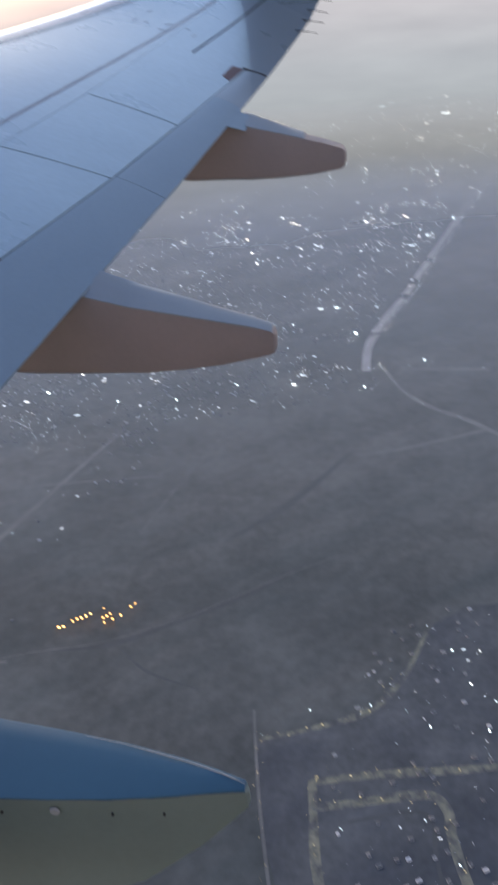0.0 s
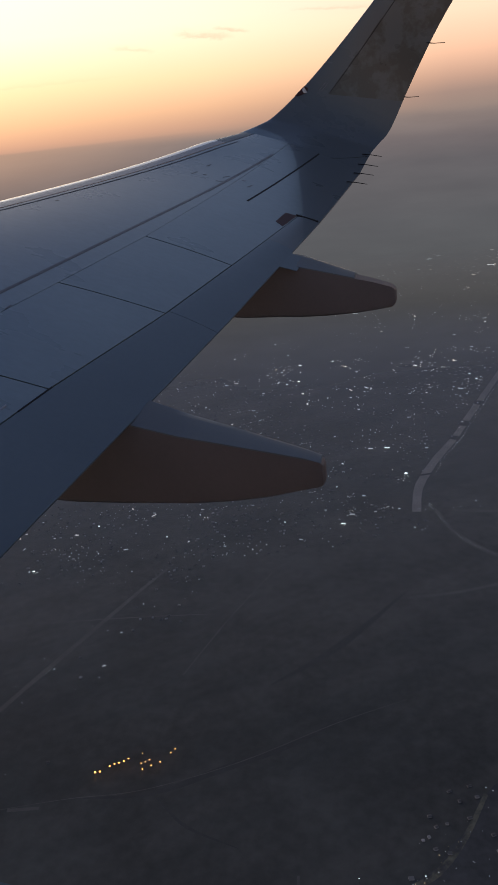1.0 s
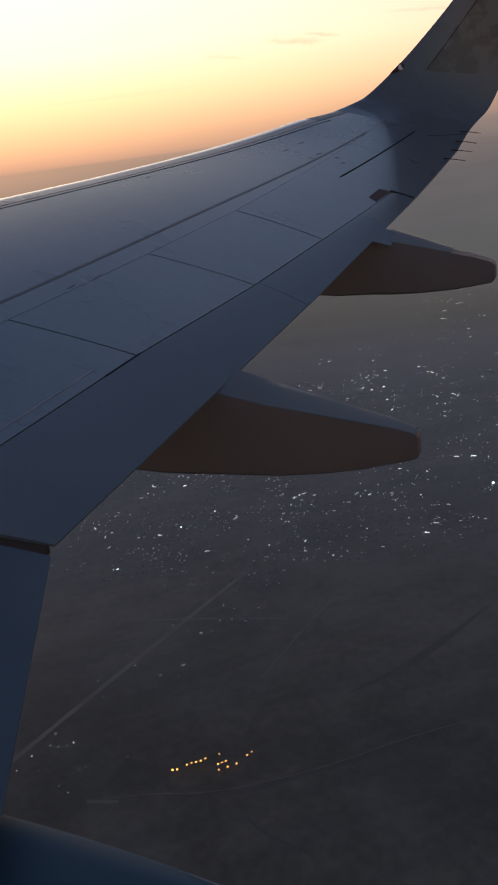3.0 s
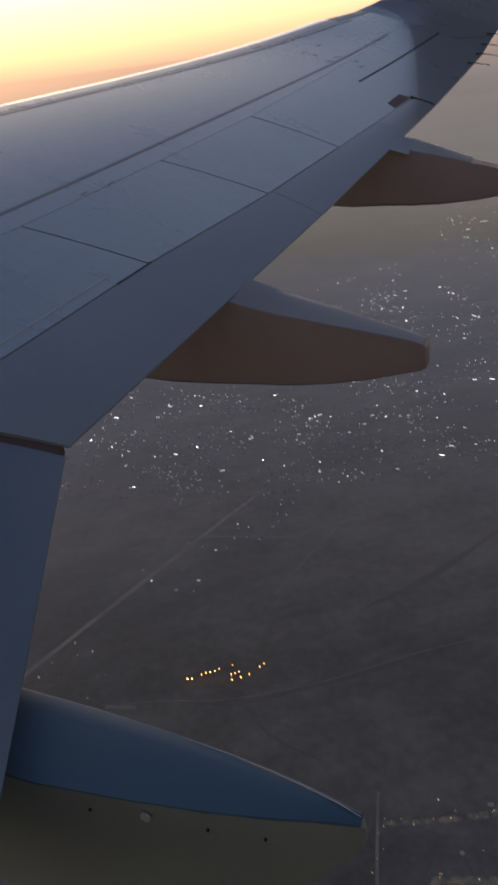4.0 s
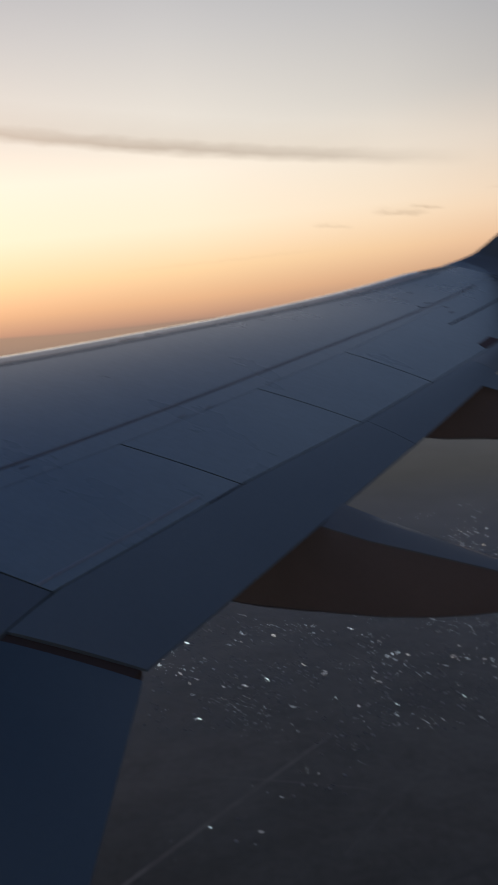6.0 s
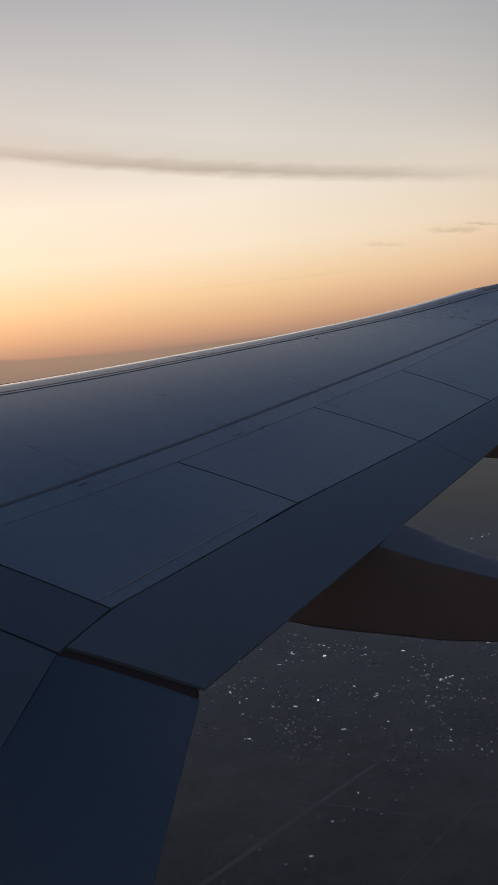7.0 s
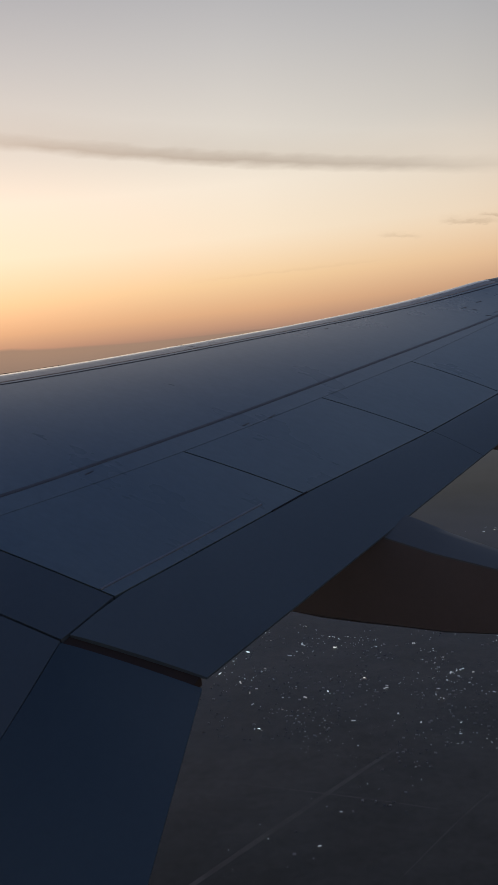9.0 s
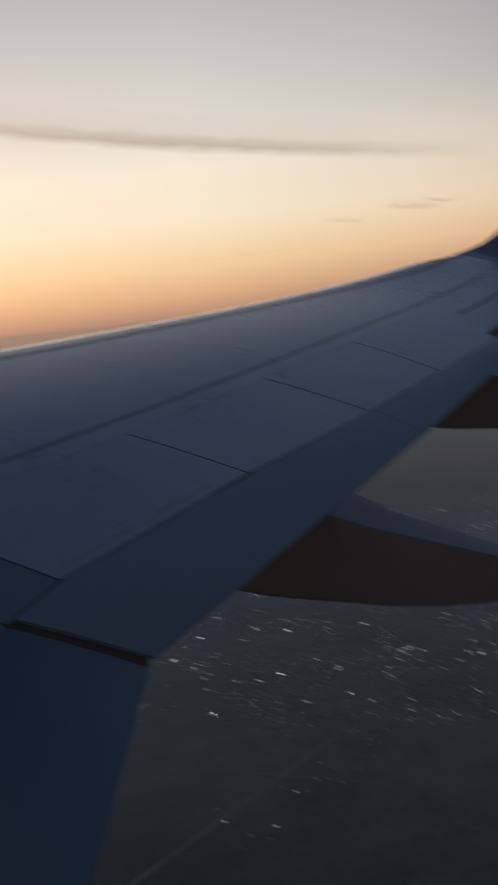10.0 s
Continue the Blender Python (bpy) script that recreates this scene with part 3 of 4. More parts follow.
# ---- flap track fairings ----
def fairing(stations, cover, flank, lid, label, lid_label, rim=0.02, ridge=0.18):
    """A long canoe under the flap. stations: x, middle y, half width, top, bottom; cover: the stretch of x that has a lid."""
    side, top = bmesh.new(), bmesh.new()
    rows, tops = [], []
    for x, y, h, zt, zb in stations:
        edge, d = 0.02 + 0.0 * x, zt - zb
        row = [Vector((x, y - h * a, zt - b)) for a, b in ((1.0, edge), (1.02, edge + 0.35 * (d - edge)), (1.01, 0.80 * d), (0.94, 0.95 * d), (0.6, d))]
        row += [Vector((p.x, 2 * y - p.y, p.z)) for p in reversed(row)]
        rows.append(row)
    vs = grid(side, rows, closed=True)
    cap(side, vs[0]), cap(side, vs[-1])
    for i in range(13):
        x = cover[0] + (cover[1] - cover[0]) * i / 12
        y, h, zt = (along([(s[0], s[k]) for s in stations], x) for k in (1, 2, 3))
        edge = rim + (ridge - rim) * max(0.0, 1 - i / 11)
        slant = 0.2165 * h * (1 - i / 12)
        tops.append([Vector((x + slant * a, y + h * a, zt + b)) for a, b in ((-1.012, -0.024), (-1.01, -0.008), (-0.5, 0.22 * edge), (0.0, 0.45 * edge), (0.5, 0.72 * edge), (0.92, edge - 0.02), (1.01, edge - 0.03), (1.012, -0.024))])
    vs = grid(top, tops)
    cap(top, vs[0]), cap(top, vs[-1])
    body = part("flap_track_fairing", side, flank, wing, label)
    part("fairing_cover", top, lid, body, lid_label)
    return body


fairing([(-0.9, 8.28, 0.15, 0.05, -0.47), (-0.3, 8.28, 0.19, 0.52, -0.512), (0.19, 8.28, 0.20, 0.47, -0.515), (0.50, 8.28, 0.20, 0.405, -0.51), (0.98, 8.27, 0.185, 0.27, -0.51),
         (1.45, 8.25, 0.16, 0.175, -0.47), (1.80, 8.22, 0.13, 0.105, -0.415), (2.10, 8.20, 0.11, 0.045, -0.345), (2.29, 8.19, 0.095, 0.0, -0.305), (2.34, 8.19, 0.085, -0.03, -0.28), (2.36, 8.19, 0.05, -0.07, -0.24)],
        (0.53, 2.33), BROWN, BLUEGREY, "brown canoe-shaped flap track fairing", "blue-grey cover on the fairing", 0.02, 0.125)
fairing([(0.3, 12.3, 0.15, 0.90, 0.40), (0.7, 12.3, 0.19, 0.98, 0.365), (1.2, 12.3, 0.20, 1.15, 0.36), (1.5, 12.3, 0.20, 1.09, 0.345), (1.85, 12.29, 0.18, 0.995, 0.345),
         (2.15, 12.28, 0.16, 0.91, 0.36), (2.29, 12.27, 0.15, 0.87, 0.37), (2.5, 12.25, 0.13, 0.82, 0.395), (2.76, 12.23, 0.11, 0.735, 0.435), (2.80, 12.23, 0.095, 0.70, 0.47), (2.82, 12.23, 0.055, 0.66, 0.51)],
        (1.40, 2.27), BROWN, BLUEGREY, "brown canoe-shaped flap track fairing", "blue-grey cover on the fairing", 0.03, 0.09)
inner = fairing([(-0.6, 3.70, 0.20, -0.50, -0.95), (0.2, 3.70, 0.25, -0.58, -1.55), (0.62, 3.70, 0.25, -0.60, -1.75), (1.13, 3.70, 0.25, -0.63, -1.85), (1.62, 3.71, 0.215, -0.65, -1.80), (2.08, 3.725, 0.165, -0.675, -1.58),
                 (2.45, 3.74, 0.10, -0.70, -1.25), (2.66, 3.75, 0.05, -0.72, -1.02), (2.74, 3.75, 0.03, -0.74, -0.92), (2.755, 3.75, 0.01, -0.77, -0.88)],
                (0.62, 2.735), GREEN_GREY, BLUE, "flap track fairing close to the fuselage, reflected light put in as green-grey", "deep blue cover on the fairing", 0.02, 0.07)
# pale rod that paints the reflection along the cover's rounded far edge
bm = bmesh.new()
tube(bm, [(x, 3.72 + 0.92 * h, z + 0.006) for x, h, z in ((1.75, 0.20, -0.640), (2.0, 0.175, -0.655), (2.25, 0.135, -0.672), (2.45, 0.10, -0.690), (2.62, 0.06, -0.706), (2.735, 0.03, -0.728))], [0.001, 0.002, 0.0035, 0.004, 0.0035, 0.002], 5)
part("cover_glint", bm, PALE, inner, "thin pale rod painting the reflection on the cover's edge")
for x, z, r, material, label in ((1.695, -0.755, 0.030, PALE, "round pale access plug"), (1.385, -0.77, 0.008, BLACK, "small dark rivet"), (2.01, -0.805, 0.008, BLACK, "small dark rivet"), (2.29, -0.845, 0.008, BLACK, "small dark rivet")):
    bm = bmesh.new()
    y = 3.70 - along([(1.13, 0.257), (1.62, 0.22), (2.08, 0.152), (2.45, 0.075)], x)
    bmesh.ops.create_cone(bm, cap_ends=True, segments=16, radius1=r, radius2=r * 0.9, depth=0.012, matrix=Matrix.Translation((x, y, z)) @ Matrix.Rotation(math.pi / 2, 4, "X"))
    part("access_plug" if material is PALE else "rivet", bm, material, inner, label)
# flat tab at the flap's outer end
bm = bmesh.new()
pts = [skin(x, y, 0.001) for x, y in ((te_x(11.91) - 0.006, 11.91), (te_x(12.37) - 0.006, 12.37), (1.573, 12.387), (1.512, 12.00))]
vs = grid(bm, [pts, [p - Vector((0, 0, 0.010)) for p in pts]], closed=True)
cap(bm, vs[0]), cap(bm, vs[1])
part("flap_tab", bm, FLAP, wing, "short grey tab on the flap edge")


# ---- fuselage round the camera, nose up, with one opening where the camera looks out ----
HULL_R, HULL_Z, CLIMB = 1.92, 2.42, 0.27


def hull(x, s, inward=0.0):
    """A point of the fuselage skin: x along it, s the way round it from the window's side."""
    taper = 1.0 - 0.75 * max(0.0, abs(x - 1.0) / 17.0 - 0.55) ** 1.5
    r = HULL_R * taper - inward
    a = s / HULL_R
    return Vector((x, r * math.cos(a), HULL_Z + r * math.sin(a) - CLIMB * (x - 3.2)))


bm = bmesh.new()
X0, X1, S0, S1 = 2.0, 4.4, -1.5, 1.9
XS = [-16.0, -13.0, -10.0, -7.0, -4.0, -1.0, X0, X1, 7.0, 10.0, 14.0, 18.0]
SS = [S0, S1] + [S1 + (math.tau * HULL_R - S1 + S0) * k / 28 for k in range(1, 29)]
for inward in (0.0, 0.09):
    for x0, x1 in zip(XS, XS[1:]):
        for s0, s1 in zip(SS, SS[1:]):
            if (x0, s0) == (X0, S0):
                continue
            steps = 8 if s0 == S0 else 1
            for k in range(steps):
                a, b = s0 + (s1 - s0) * k / steps, s0 + (s1 - s0) * (k + 1) / steps
                bm.faces.new([bm.verts.new(hull(x, s, inward)) for x, s in ((x0, a), (x1, a), (x1, b), (x0, b))])
loops = []
for ring, inward in ((1.0, 0.09), (0.66, 0.09), (0.33, 0.09), (0.0, 0.09), (0.0, 0.0), (0.33, 0.0), (0.66, 0.0), (1.0, 0.0)):
    loop = []
    for k in range(64):
        c, d = math.cos(k * math.tau / 64), math.sin(k * math.tau / 64)
        px, ps = abs(c) ** 0.4 * math.copysign(0.86, c), abs(d) ** 0.4 * math.copysign(1.24, d)
        big = max(abs(c), abs(d))
        qx, qs = c / big * (X1 - X0) / 2, d / big * (S1 - S0) / 2
        loop.append(hull(3.2 + px + (qx - px) * ring, 0.2 + ps + (qs - ps) * ring, inward))
    loops.append(loop)
grid(bm, loops, closed=True)
bmesh.ops.remove_doubles(bm, verts=bm.verts, dist=0.0005)
fuselage = tagged(new("wall_fuselage", mesh_of(bm, "wall_fuselage", HULL)), "plain white fuselage with a rounded window opening", "wall", kind="structure")
bm = bmesh.new()
rows = []
for k in range(17):
    x = -11.0 + 13.4 * k / 16
    w = math.sin(math.pi * k / 16) ** 0.45
    rows.append([Vector((x, 1.95 * w * math.cos(j * math.tau / 24), HULL_Z - 1.7 - CLIMB * (x - 3.2) + 1.35 * w * math.sin(j * math.tau / 24))) for j in range(24)])
vs = grid(bm, rows[1:-1], closed=True)
cap(bm, vs[0]), cap(bm, vs[-1])
part("belly_fairing", bm, HULL, fuselage, "white fairing where wing meets fuselage")


# ---- ground ----
def ribbon(points, widths, z):
    """A strip along points on the ground, with a thickness."""
    bm = bmesh.new()
    n = 6 * (len(points) - 1)
    rows = []
    pts = [(p[0] * UNIT, p[1] * UNIT, z) for p in points]
    for i in range(n + 1):
        t = i / n
        p, q = spline(pts, max(t - 0.01, 0)), spline(pts, min(t + 0.01, 1))
        way = (q - p).normalized()
        side = Vector((way.y, -way.x, 0))
        k = t * (len(widths) - 1)
        w = widths[int(k)] + (widths[min(int(k) + 1, len(widths) - 1)] - widths[int(k)]) * (k - int(k))
        c = spline(pts, t)
        w *= 1.417 * (1 + 0.12 * noise.noise((c.x * 0.05, c.y * 0.05, 1.0)))
        rows.append([c - side * w - Vector((0, 0, 0.2)), c - side * w, c + side * w, c + side * w - Vector((0, 0, 0.2))])
    grid(bm, rows)
    return bm


def setting(name, bm, material, label, category, kind="structure", smooth=True):
    return tagged(new(name, mesh_of(bm, name, material, smooth)), label, category, kind=kind)


bm = bmesh.new()
rows = []
radii = [0, 120, 250, 400, 600, 850, 1100, 1400, 1800, 2300, 3000, 3700, 4300, 4900]
for r in radii[1:]:
    row = []
    for k in range(72):
        a = k * math.tau / 72
        x, y = r * math.sin(a), r * math.cos(a)
        z = GROUND_Z + (4.0 * noise.noise((x * 0.0012, y * 0.0012, 2.0)) if r > 3200 else 0.0)
        row.append(Vector((x, y, z)))
    rows.append(row)
vs = grid(bm, rows, closed=True)
cap(bm, vs[0])
setting("ground", bm, SOIL, "dark flat farmland at dusk reaching the horizon", "ground")

# glowing veil that paints haze, thicker outwards, its rim shaped as the horizon's hills
bm = bmesh.new()
VEIL = ((2600, GROUND_Z - 2), (3000, GROUND_Z + 50), (3400, GROUND_Z + 160), (3800, GROUND_Z + 310), (4200, GROUND_Z + 490), (4550, GROUND_Z + 660), (4850, 0))
rows = [[] for v in VEIL]
for k in range(240):
    a = k * math.tau / 240
    turn = math.degrees(a - math.tau)
    crest = along([(-180, -30), (-60, -14), (-48.6, -13), (-47.1, -16), (-46.3, -36), (-43, -48), (-38.9, -63), (-31, -66), (-25, -66), (-15, -60), (0, -45)], turn)
    crest += 3.0 * noise.noise((math.sin(a) * 5, math.cos(a) * 5, 4.0)) + 2.5 * noise.noise((math.sin(a) * 31, math.cos(a) * 31, 9.0))
    for row, (r, z) in zip(rows, VEIL):
        row.append(Vector((r * math.sin(a), r * math.cos(a), crest if r == 4850 else z)))
grid(bm, rows, closed=True)
PAINTED_HAZE = bpy.data.materials.new("painted_haze")
PAINTED_HAZE.use_nodes = True
n = Nodes(PAINTED_HAZE.node_tree)
co = n.add("ShaderNodeTexCoord").outputs["Object"]
x, y, z = n.add("ShaderNodeSeparateXYZ", {0: co}).outputs
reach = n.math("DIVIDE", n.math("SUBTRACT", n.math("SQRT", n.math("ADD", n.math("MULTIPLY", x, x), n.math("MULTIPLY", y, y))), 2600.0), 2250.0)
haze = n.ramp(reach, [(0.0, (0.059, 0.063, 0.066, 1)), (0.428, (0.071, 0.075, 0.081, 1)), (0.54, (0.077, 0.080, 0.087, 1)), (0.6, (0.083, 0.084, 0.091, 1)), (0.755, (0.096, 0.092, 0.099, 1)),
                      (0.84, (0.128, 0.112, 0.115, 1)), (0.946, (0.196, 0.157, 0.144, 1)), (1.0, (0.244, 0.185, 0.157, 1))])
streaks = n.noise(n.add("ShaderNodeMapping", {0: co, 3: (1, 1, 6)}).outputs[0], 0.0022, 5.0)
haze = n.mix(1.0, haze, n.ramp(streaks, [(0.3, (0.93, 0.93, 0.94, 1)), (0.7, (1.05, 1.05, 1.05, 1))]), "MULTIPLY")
# warm light painted into the haze on the sun's side
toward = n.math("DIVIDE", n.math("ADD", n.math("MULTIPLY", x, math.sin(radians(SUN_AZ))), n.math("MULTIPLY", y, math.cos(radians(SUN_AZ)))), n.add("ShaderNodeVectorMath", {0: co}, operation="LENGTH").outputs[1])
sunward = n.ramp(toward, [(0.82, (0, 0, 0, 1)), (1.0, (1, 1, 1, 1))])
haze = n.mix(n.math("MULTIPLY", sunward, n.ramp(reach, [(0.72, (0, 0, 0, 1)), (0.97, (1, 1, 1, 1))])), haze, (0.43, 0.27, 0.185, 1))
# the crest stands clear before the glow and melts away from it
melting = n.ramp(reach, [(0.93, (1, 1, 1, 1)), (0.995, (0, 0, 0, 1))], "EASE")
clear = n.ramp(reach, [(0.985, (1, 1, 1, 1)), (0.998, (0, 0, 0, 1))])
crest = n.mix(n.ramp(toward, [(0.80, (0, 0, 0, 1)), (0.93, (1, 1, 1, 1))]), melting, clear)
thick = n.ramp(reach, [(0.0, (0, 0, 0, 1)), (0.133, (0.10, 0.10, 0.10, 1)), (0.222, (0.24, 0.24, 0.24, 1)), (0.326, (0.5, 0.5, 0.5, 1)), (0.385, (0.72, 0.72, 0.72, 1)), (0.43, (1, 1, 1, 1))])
PAINTED_HAZE.cycles.emission_sampling = "NONE"
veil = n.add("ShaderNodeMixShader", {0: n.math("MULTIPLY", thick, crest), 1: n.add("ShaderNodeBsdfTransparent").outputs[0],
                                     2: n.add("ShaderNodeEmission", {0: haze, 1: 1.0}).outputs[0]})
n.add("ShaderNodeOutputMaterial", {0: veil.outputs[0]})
setting("backdrop", bm, PAINTED_HAZE, "glowing veil of painted haze, its top edge shaped as low hills", "hills")

# added pale sheet that imitates aerial haze over far fields, thicker with the distance
bm = bmesh.new()
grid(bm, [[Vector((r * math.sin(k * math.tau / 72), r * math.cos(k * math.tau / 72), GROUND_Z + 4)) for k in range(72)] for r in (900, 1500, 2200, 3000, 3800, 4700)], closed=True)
HAZE_SHEET = bpy.data.materials.new("distance_haze_sheet")
HAZE_SHEET.use_nodes = True
n = Nodes(HAZE_SHEET.node_tree)
co = n.add("ShaderNodeTexCoord").outputs["Object"]
x, y, z = n.add("ShaderNodeSeparateXYZ", {0: co}).outputs
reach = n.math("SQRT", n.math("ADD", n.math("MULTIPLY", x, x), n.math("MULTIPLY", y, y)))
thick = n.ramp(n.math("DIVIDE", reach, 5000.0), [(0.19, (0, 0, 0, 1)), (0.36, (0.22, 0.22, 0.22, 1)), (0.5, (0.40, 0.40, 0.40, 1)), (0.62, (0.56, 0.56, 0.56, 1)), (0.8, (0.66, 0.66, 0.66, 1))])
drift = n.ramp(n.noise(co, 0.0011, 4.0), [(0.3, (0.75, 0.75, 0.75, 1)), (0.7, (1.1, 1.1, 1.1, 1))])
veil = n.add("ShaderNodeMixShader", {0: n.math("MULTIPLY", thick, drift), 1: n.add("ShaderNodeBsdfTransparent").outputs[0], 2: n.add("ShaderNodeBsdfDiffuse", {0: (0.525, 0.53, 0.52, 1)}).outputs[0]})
n.add("ShaderNodeOutputMaterial", {0: veil.outputs[0]})
setting("mist", bm, HAZE_SHEET, "pale sheet added to paint haze over the distant fields", "mist")

ROAD_PTS = [(-25, 559), (-25, 598), (-19, 630), (-9, 666), (5, 707), (21.5, 770), (40, 837), (61, 914), (81, 987), (114, 1095), (170, 1285)]
ROADS = [
    (ROAD_PTS, [6.8, 7.6, 7.4, 6.6, 7.0, 6.0, 6.8, 7.2], ROAD, "pale bending road across dark land"),
    ([(-10, 561), (4, 528), (24, 504), (44, 490), (60, 476), (86, 449)], [3, 5, 5, 4], TRACK, "faint side road with a row of lights"),
    ([(3, 562), (36, 562), (69, 561)], [4, 4], TRACK, "faint side road"),
    ([(-26, 441), (2, 449), (26, 459), (62, 475)], [3, 3], TRACK, "faint side road"),
    ([(-281, 215), (-264.5, 269.5), (-248.5, 321), (-231.5, 374), (-212, 434), (-198.5, 472)], [3.4, 3.2, 3.8, 3.2, 2], TRACK, "faint straight road past the town"),
    ([(-210.3, 246), (-194.7, 249.5)], [2.0, 2.0], TRACK, "short pale strip of road"),
    ([(-63, 231.5), (-60, 215.5), (-53, 183.5), (-43, 145.5), (-37, 121.5)], [1.2, 1.4, 1.2], TRACK, "narrow dirt track at the edge of a village"),
]
STREETS = [
    ([(-33, 198.5), (-31, 182.5), (-28.5, 164.5), (-24, 147.5), (-19, 129.5)], [3.4, 4.2, 3.4], STREET, "blotchy yellowish street through a village"),
    ([(-30, 186.5), (-21, 188.5), (-5, 192.5), (15, 196.5), (22, 190.5), (23, 181.5), (26, 168.5), (31, 153.5), (37, 137.5)], [3.4, 4.4, 3.8], STREET, "blotchy yellowish street through a village"),
    ([(-33, 197.5), (-8, 203.5), (28, 209.5), (53, 214.5)], [3.0, 4.2, 2.6], STREET, "blotchy yellowish street through a village"),
    ([(-57, 216.5), (-37, 223.5), (-11, 235.5), (4, 255.5), (16, 285.5)], [1.6, 3.4, 2.0], STREET, "blotchy yellowish street at the edge of a village"),
    ([(-214, 246), (-182, 257), (-147, 267), (-104, 290), (-57, 324), (-23, 345)], [0.2, 0.5, 0.4, 0.6, 0.2], TRACK, "faint field track"),
    ([(-153, 352), (-139, 410), (-122, 465)], [0.5, 0.9, 0.5], TRACK, "faint field track"),
    ([(-305, 386), (-206, 405), (-154, 413)], [0.5, 1.2, 0.5], TRACK, "faint field track"),
]
for i, (points, widths, material, label) in enumerate(ROADS + STREETS):
    setting("road", ribbon(points, widths, GROUND_Z + 0.10 - 0.003 * i), material, label, "road")
# field ditches, one dark village plot, and two-point strips crossing the pale road
for points, widths in (([(-19.5, 625), (-20.5, 628)], [13, 13]), ([(3.5, 702), (6, 711)], [13, 13]), ([(12.5, 736), (16, 749)], [12, 12]), ([(28, 793), (31, 804)], [11, 11]), ([(83, 993), (87, 1006)], [13, 13]), ([(-17, 181.5), (13, 188.5), (17, 171.5), (20, 152.5)], [1, 2, 1]), ([(-175, 258), (-141, 266), (-109, 286), (-78, 306), (-47, 336)], [0.4, 3.0, 4.5, 3.2, 0.3]), ([(-99, 349), (-65, 387), (-28, 448)], [0.6, 6.0, 0.8]),
                       ([(-138, 263), (-119, 249), (-92, 241)], [0.8, 1.8, 0.3])):
    setting("ditch", ribbon(points, widths, GROUND_Z + (0.14 if len(points) == 2 else 0.06)), DARK_GROUND, "dark strip of ground: field ditches, road crossings, a village plot", "ditch")
bm = bmesh.new()
rim = [(-59, 213.5), (-37, 223.5), (-11, 237.5), (3, 257.5), (17, 287.5), (48, 309.5), (83, 291.5), (89, 211.5), (63, 111.5), (-27, 109.5), (-41, 145.5), (-52, 183.5)]
pts = [spline([(*p, 0) for p in rim], k / 60) * UNIT for k in range(61)]
pts = [p + Vector((noise.noise(p * 0.02), noise.noise(p * 0.02 + Vector((9, 9, 9))), 0)) * 14 for p in pts]
vs = grid(bm, [[Vector((p.x, p.y, z)) for p in pts] for z in (GROUND_Z - 0.3, GROUND_Z + 0.04)], closed=True)
cap(bm, vs[1])
setting("village_ground", bm, PLOTS, "dark plots and gardens of a village", "ground")

random.seed(7)


def inside(p, poly):
    hit = False
    for (x0, y0), (x1, y1) in zip(poly, poly[1:] + poly[:1]):
        if (y0 > p[1]) != (y1 > p[1]) and p[0] < (x1 - x0) * (p[1] - y0) / (y1 - y0) + x0:
            hit = not hit
    return hit


def scatter(poly, count, turn, cell=9.0):
    """Places along loose streets within a polygon."""
    xs, ys = [p[0] for p in poly], [p[1] for p in poly]
    c, s = math.cos(turn), math.sin(turn)
    found = []
    while len(found) < count:
        x, y = random.uniform(min(xs), max(xs)), random.uniform(min(ys), max(ys))
        if random.random() < 0.4:
            a, b = x * c + y * s, -x * s + y * c
            b = round(b / (cell * 2.6)) * cell * 2.6 + random.gauss(0, 2.4)
            x, y = a * c - b * s, a * s + b * c
        if inside((x, y), poly) and noise.noise((x * 0.022, y * 0.022, 5.0)) + 0.6 * noise.noise((x * 0.07, y * 0.07, 2.0)) > random.uniform(-0.25, 0.40):
            found.append((x, y))
    return found


TOWNS = [
    ([(-483, 651), (-150, 620), (-18, 560), (-13, 530), (-83, 500), (-172, 480), (-165, 402), (-209, 401), (-245, 452), (-310, 438), (-378, 426), (-460, 440)], 300, 0.12),
    ([(-600, 900), (-341, 916), (30, 1000), (70, 930), (0, 660), (-40, 600), (-150, 640), (-480, 680)], 390, 0.1),
    ([(-341, 930), (120, 1400), (220, 1400), (80, 950), (20, 780)], 200, 0.2),
    ([(-250, 1080), (60, 1120), (190, 1420), (330, 1750), (60, 1700), (-220, 1500)], 200, 0.2),
    ([(-290, 235), (-205, 262), (-185, 400), (-225, 400), (-262, 305)], 12, 0.2),
    ([(-7, 291.5), (23, 311.5), (78, 301.5), (83, 191.5), (53, 131.5), (-12, 151.5), (-32, 206.5), (-17, 236.5)], 70, 0.2),
]
# boxes that glow as the town's white specks, with nothing to carry them
lamps = bmesh.new()


def quad_box(bm, x, y, z, sx, sy, sz, turn):
    m = Matrix.Translation((x, y, z)) @ Matrix.Rotation(turn, 4, "Z")
    v = [bm.verts.new(m @ Vector((a * sx / 2, b * sy / 2, c * sz))) for a in (-1, 1) for b in (-1, 1) for c in (0, 1)]
    for f in ((0, 1, 3, 2), (4, 6, 7, 5), (0, 4, 5, 1), (2, 3, 7, 6), (1, 5, 7, 3)):
        bm.faces.new([v[i] for i in f])


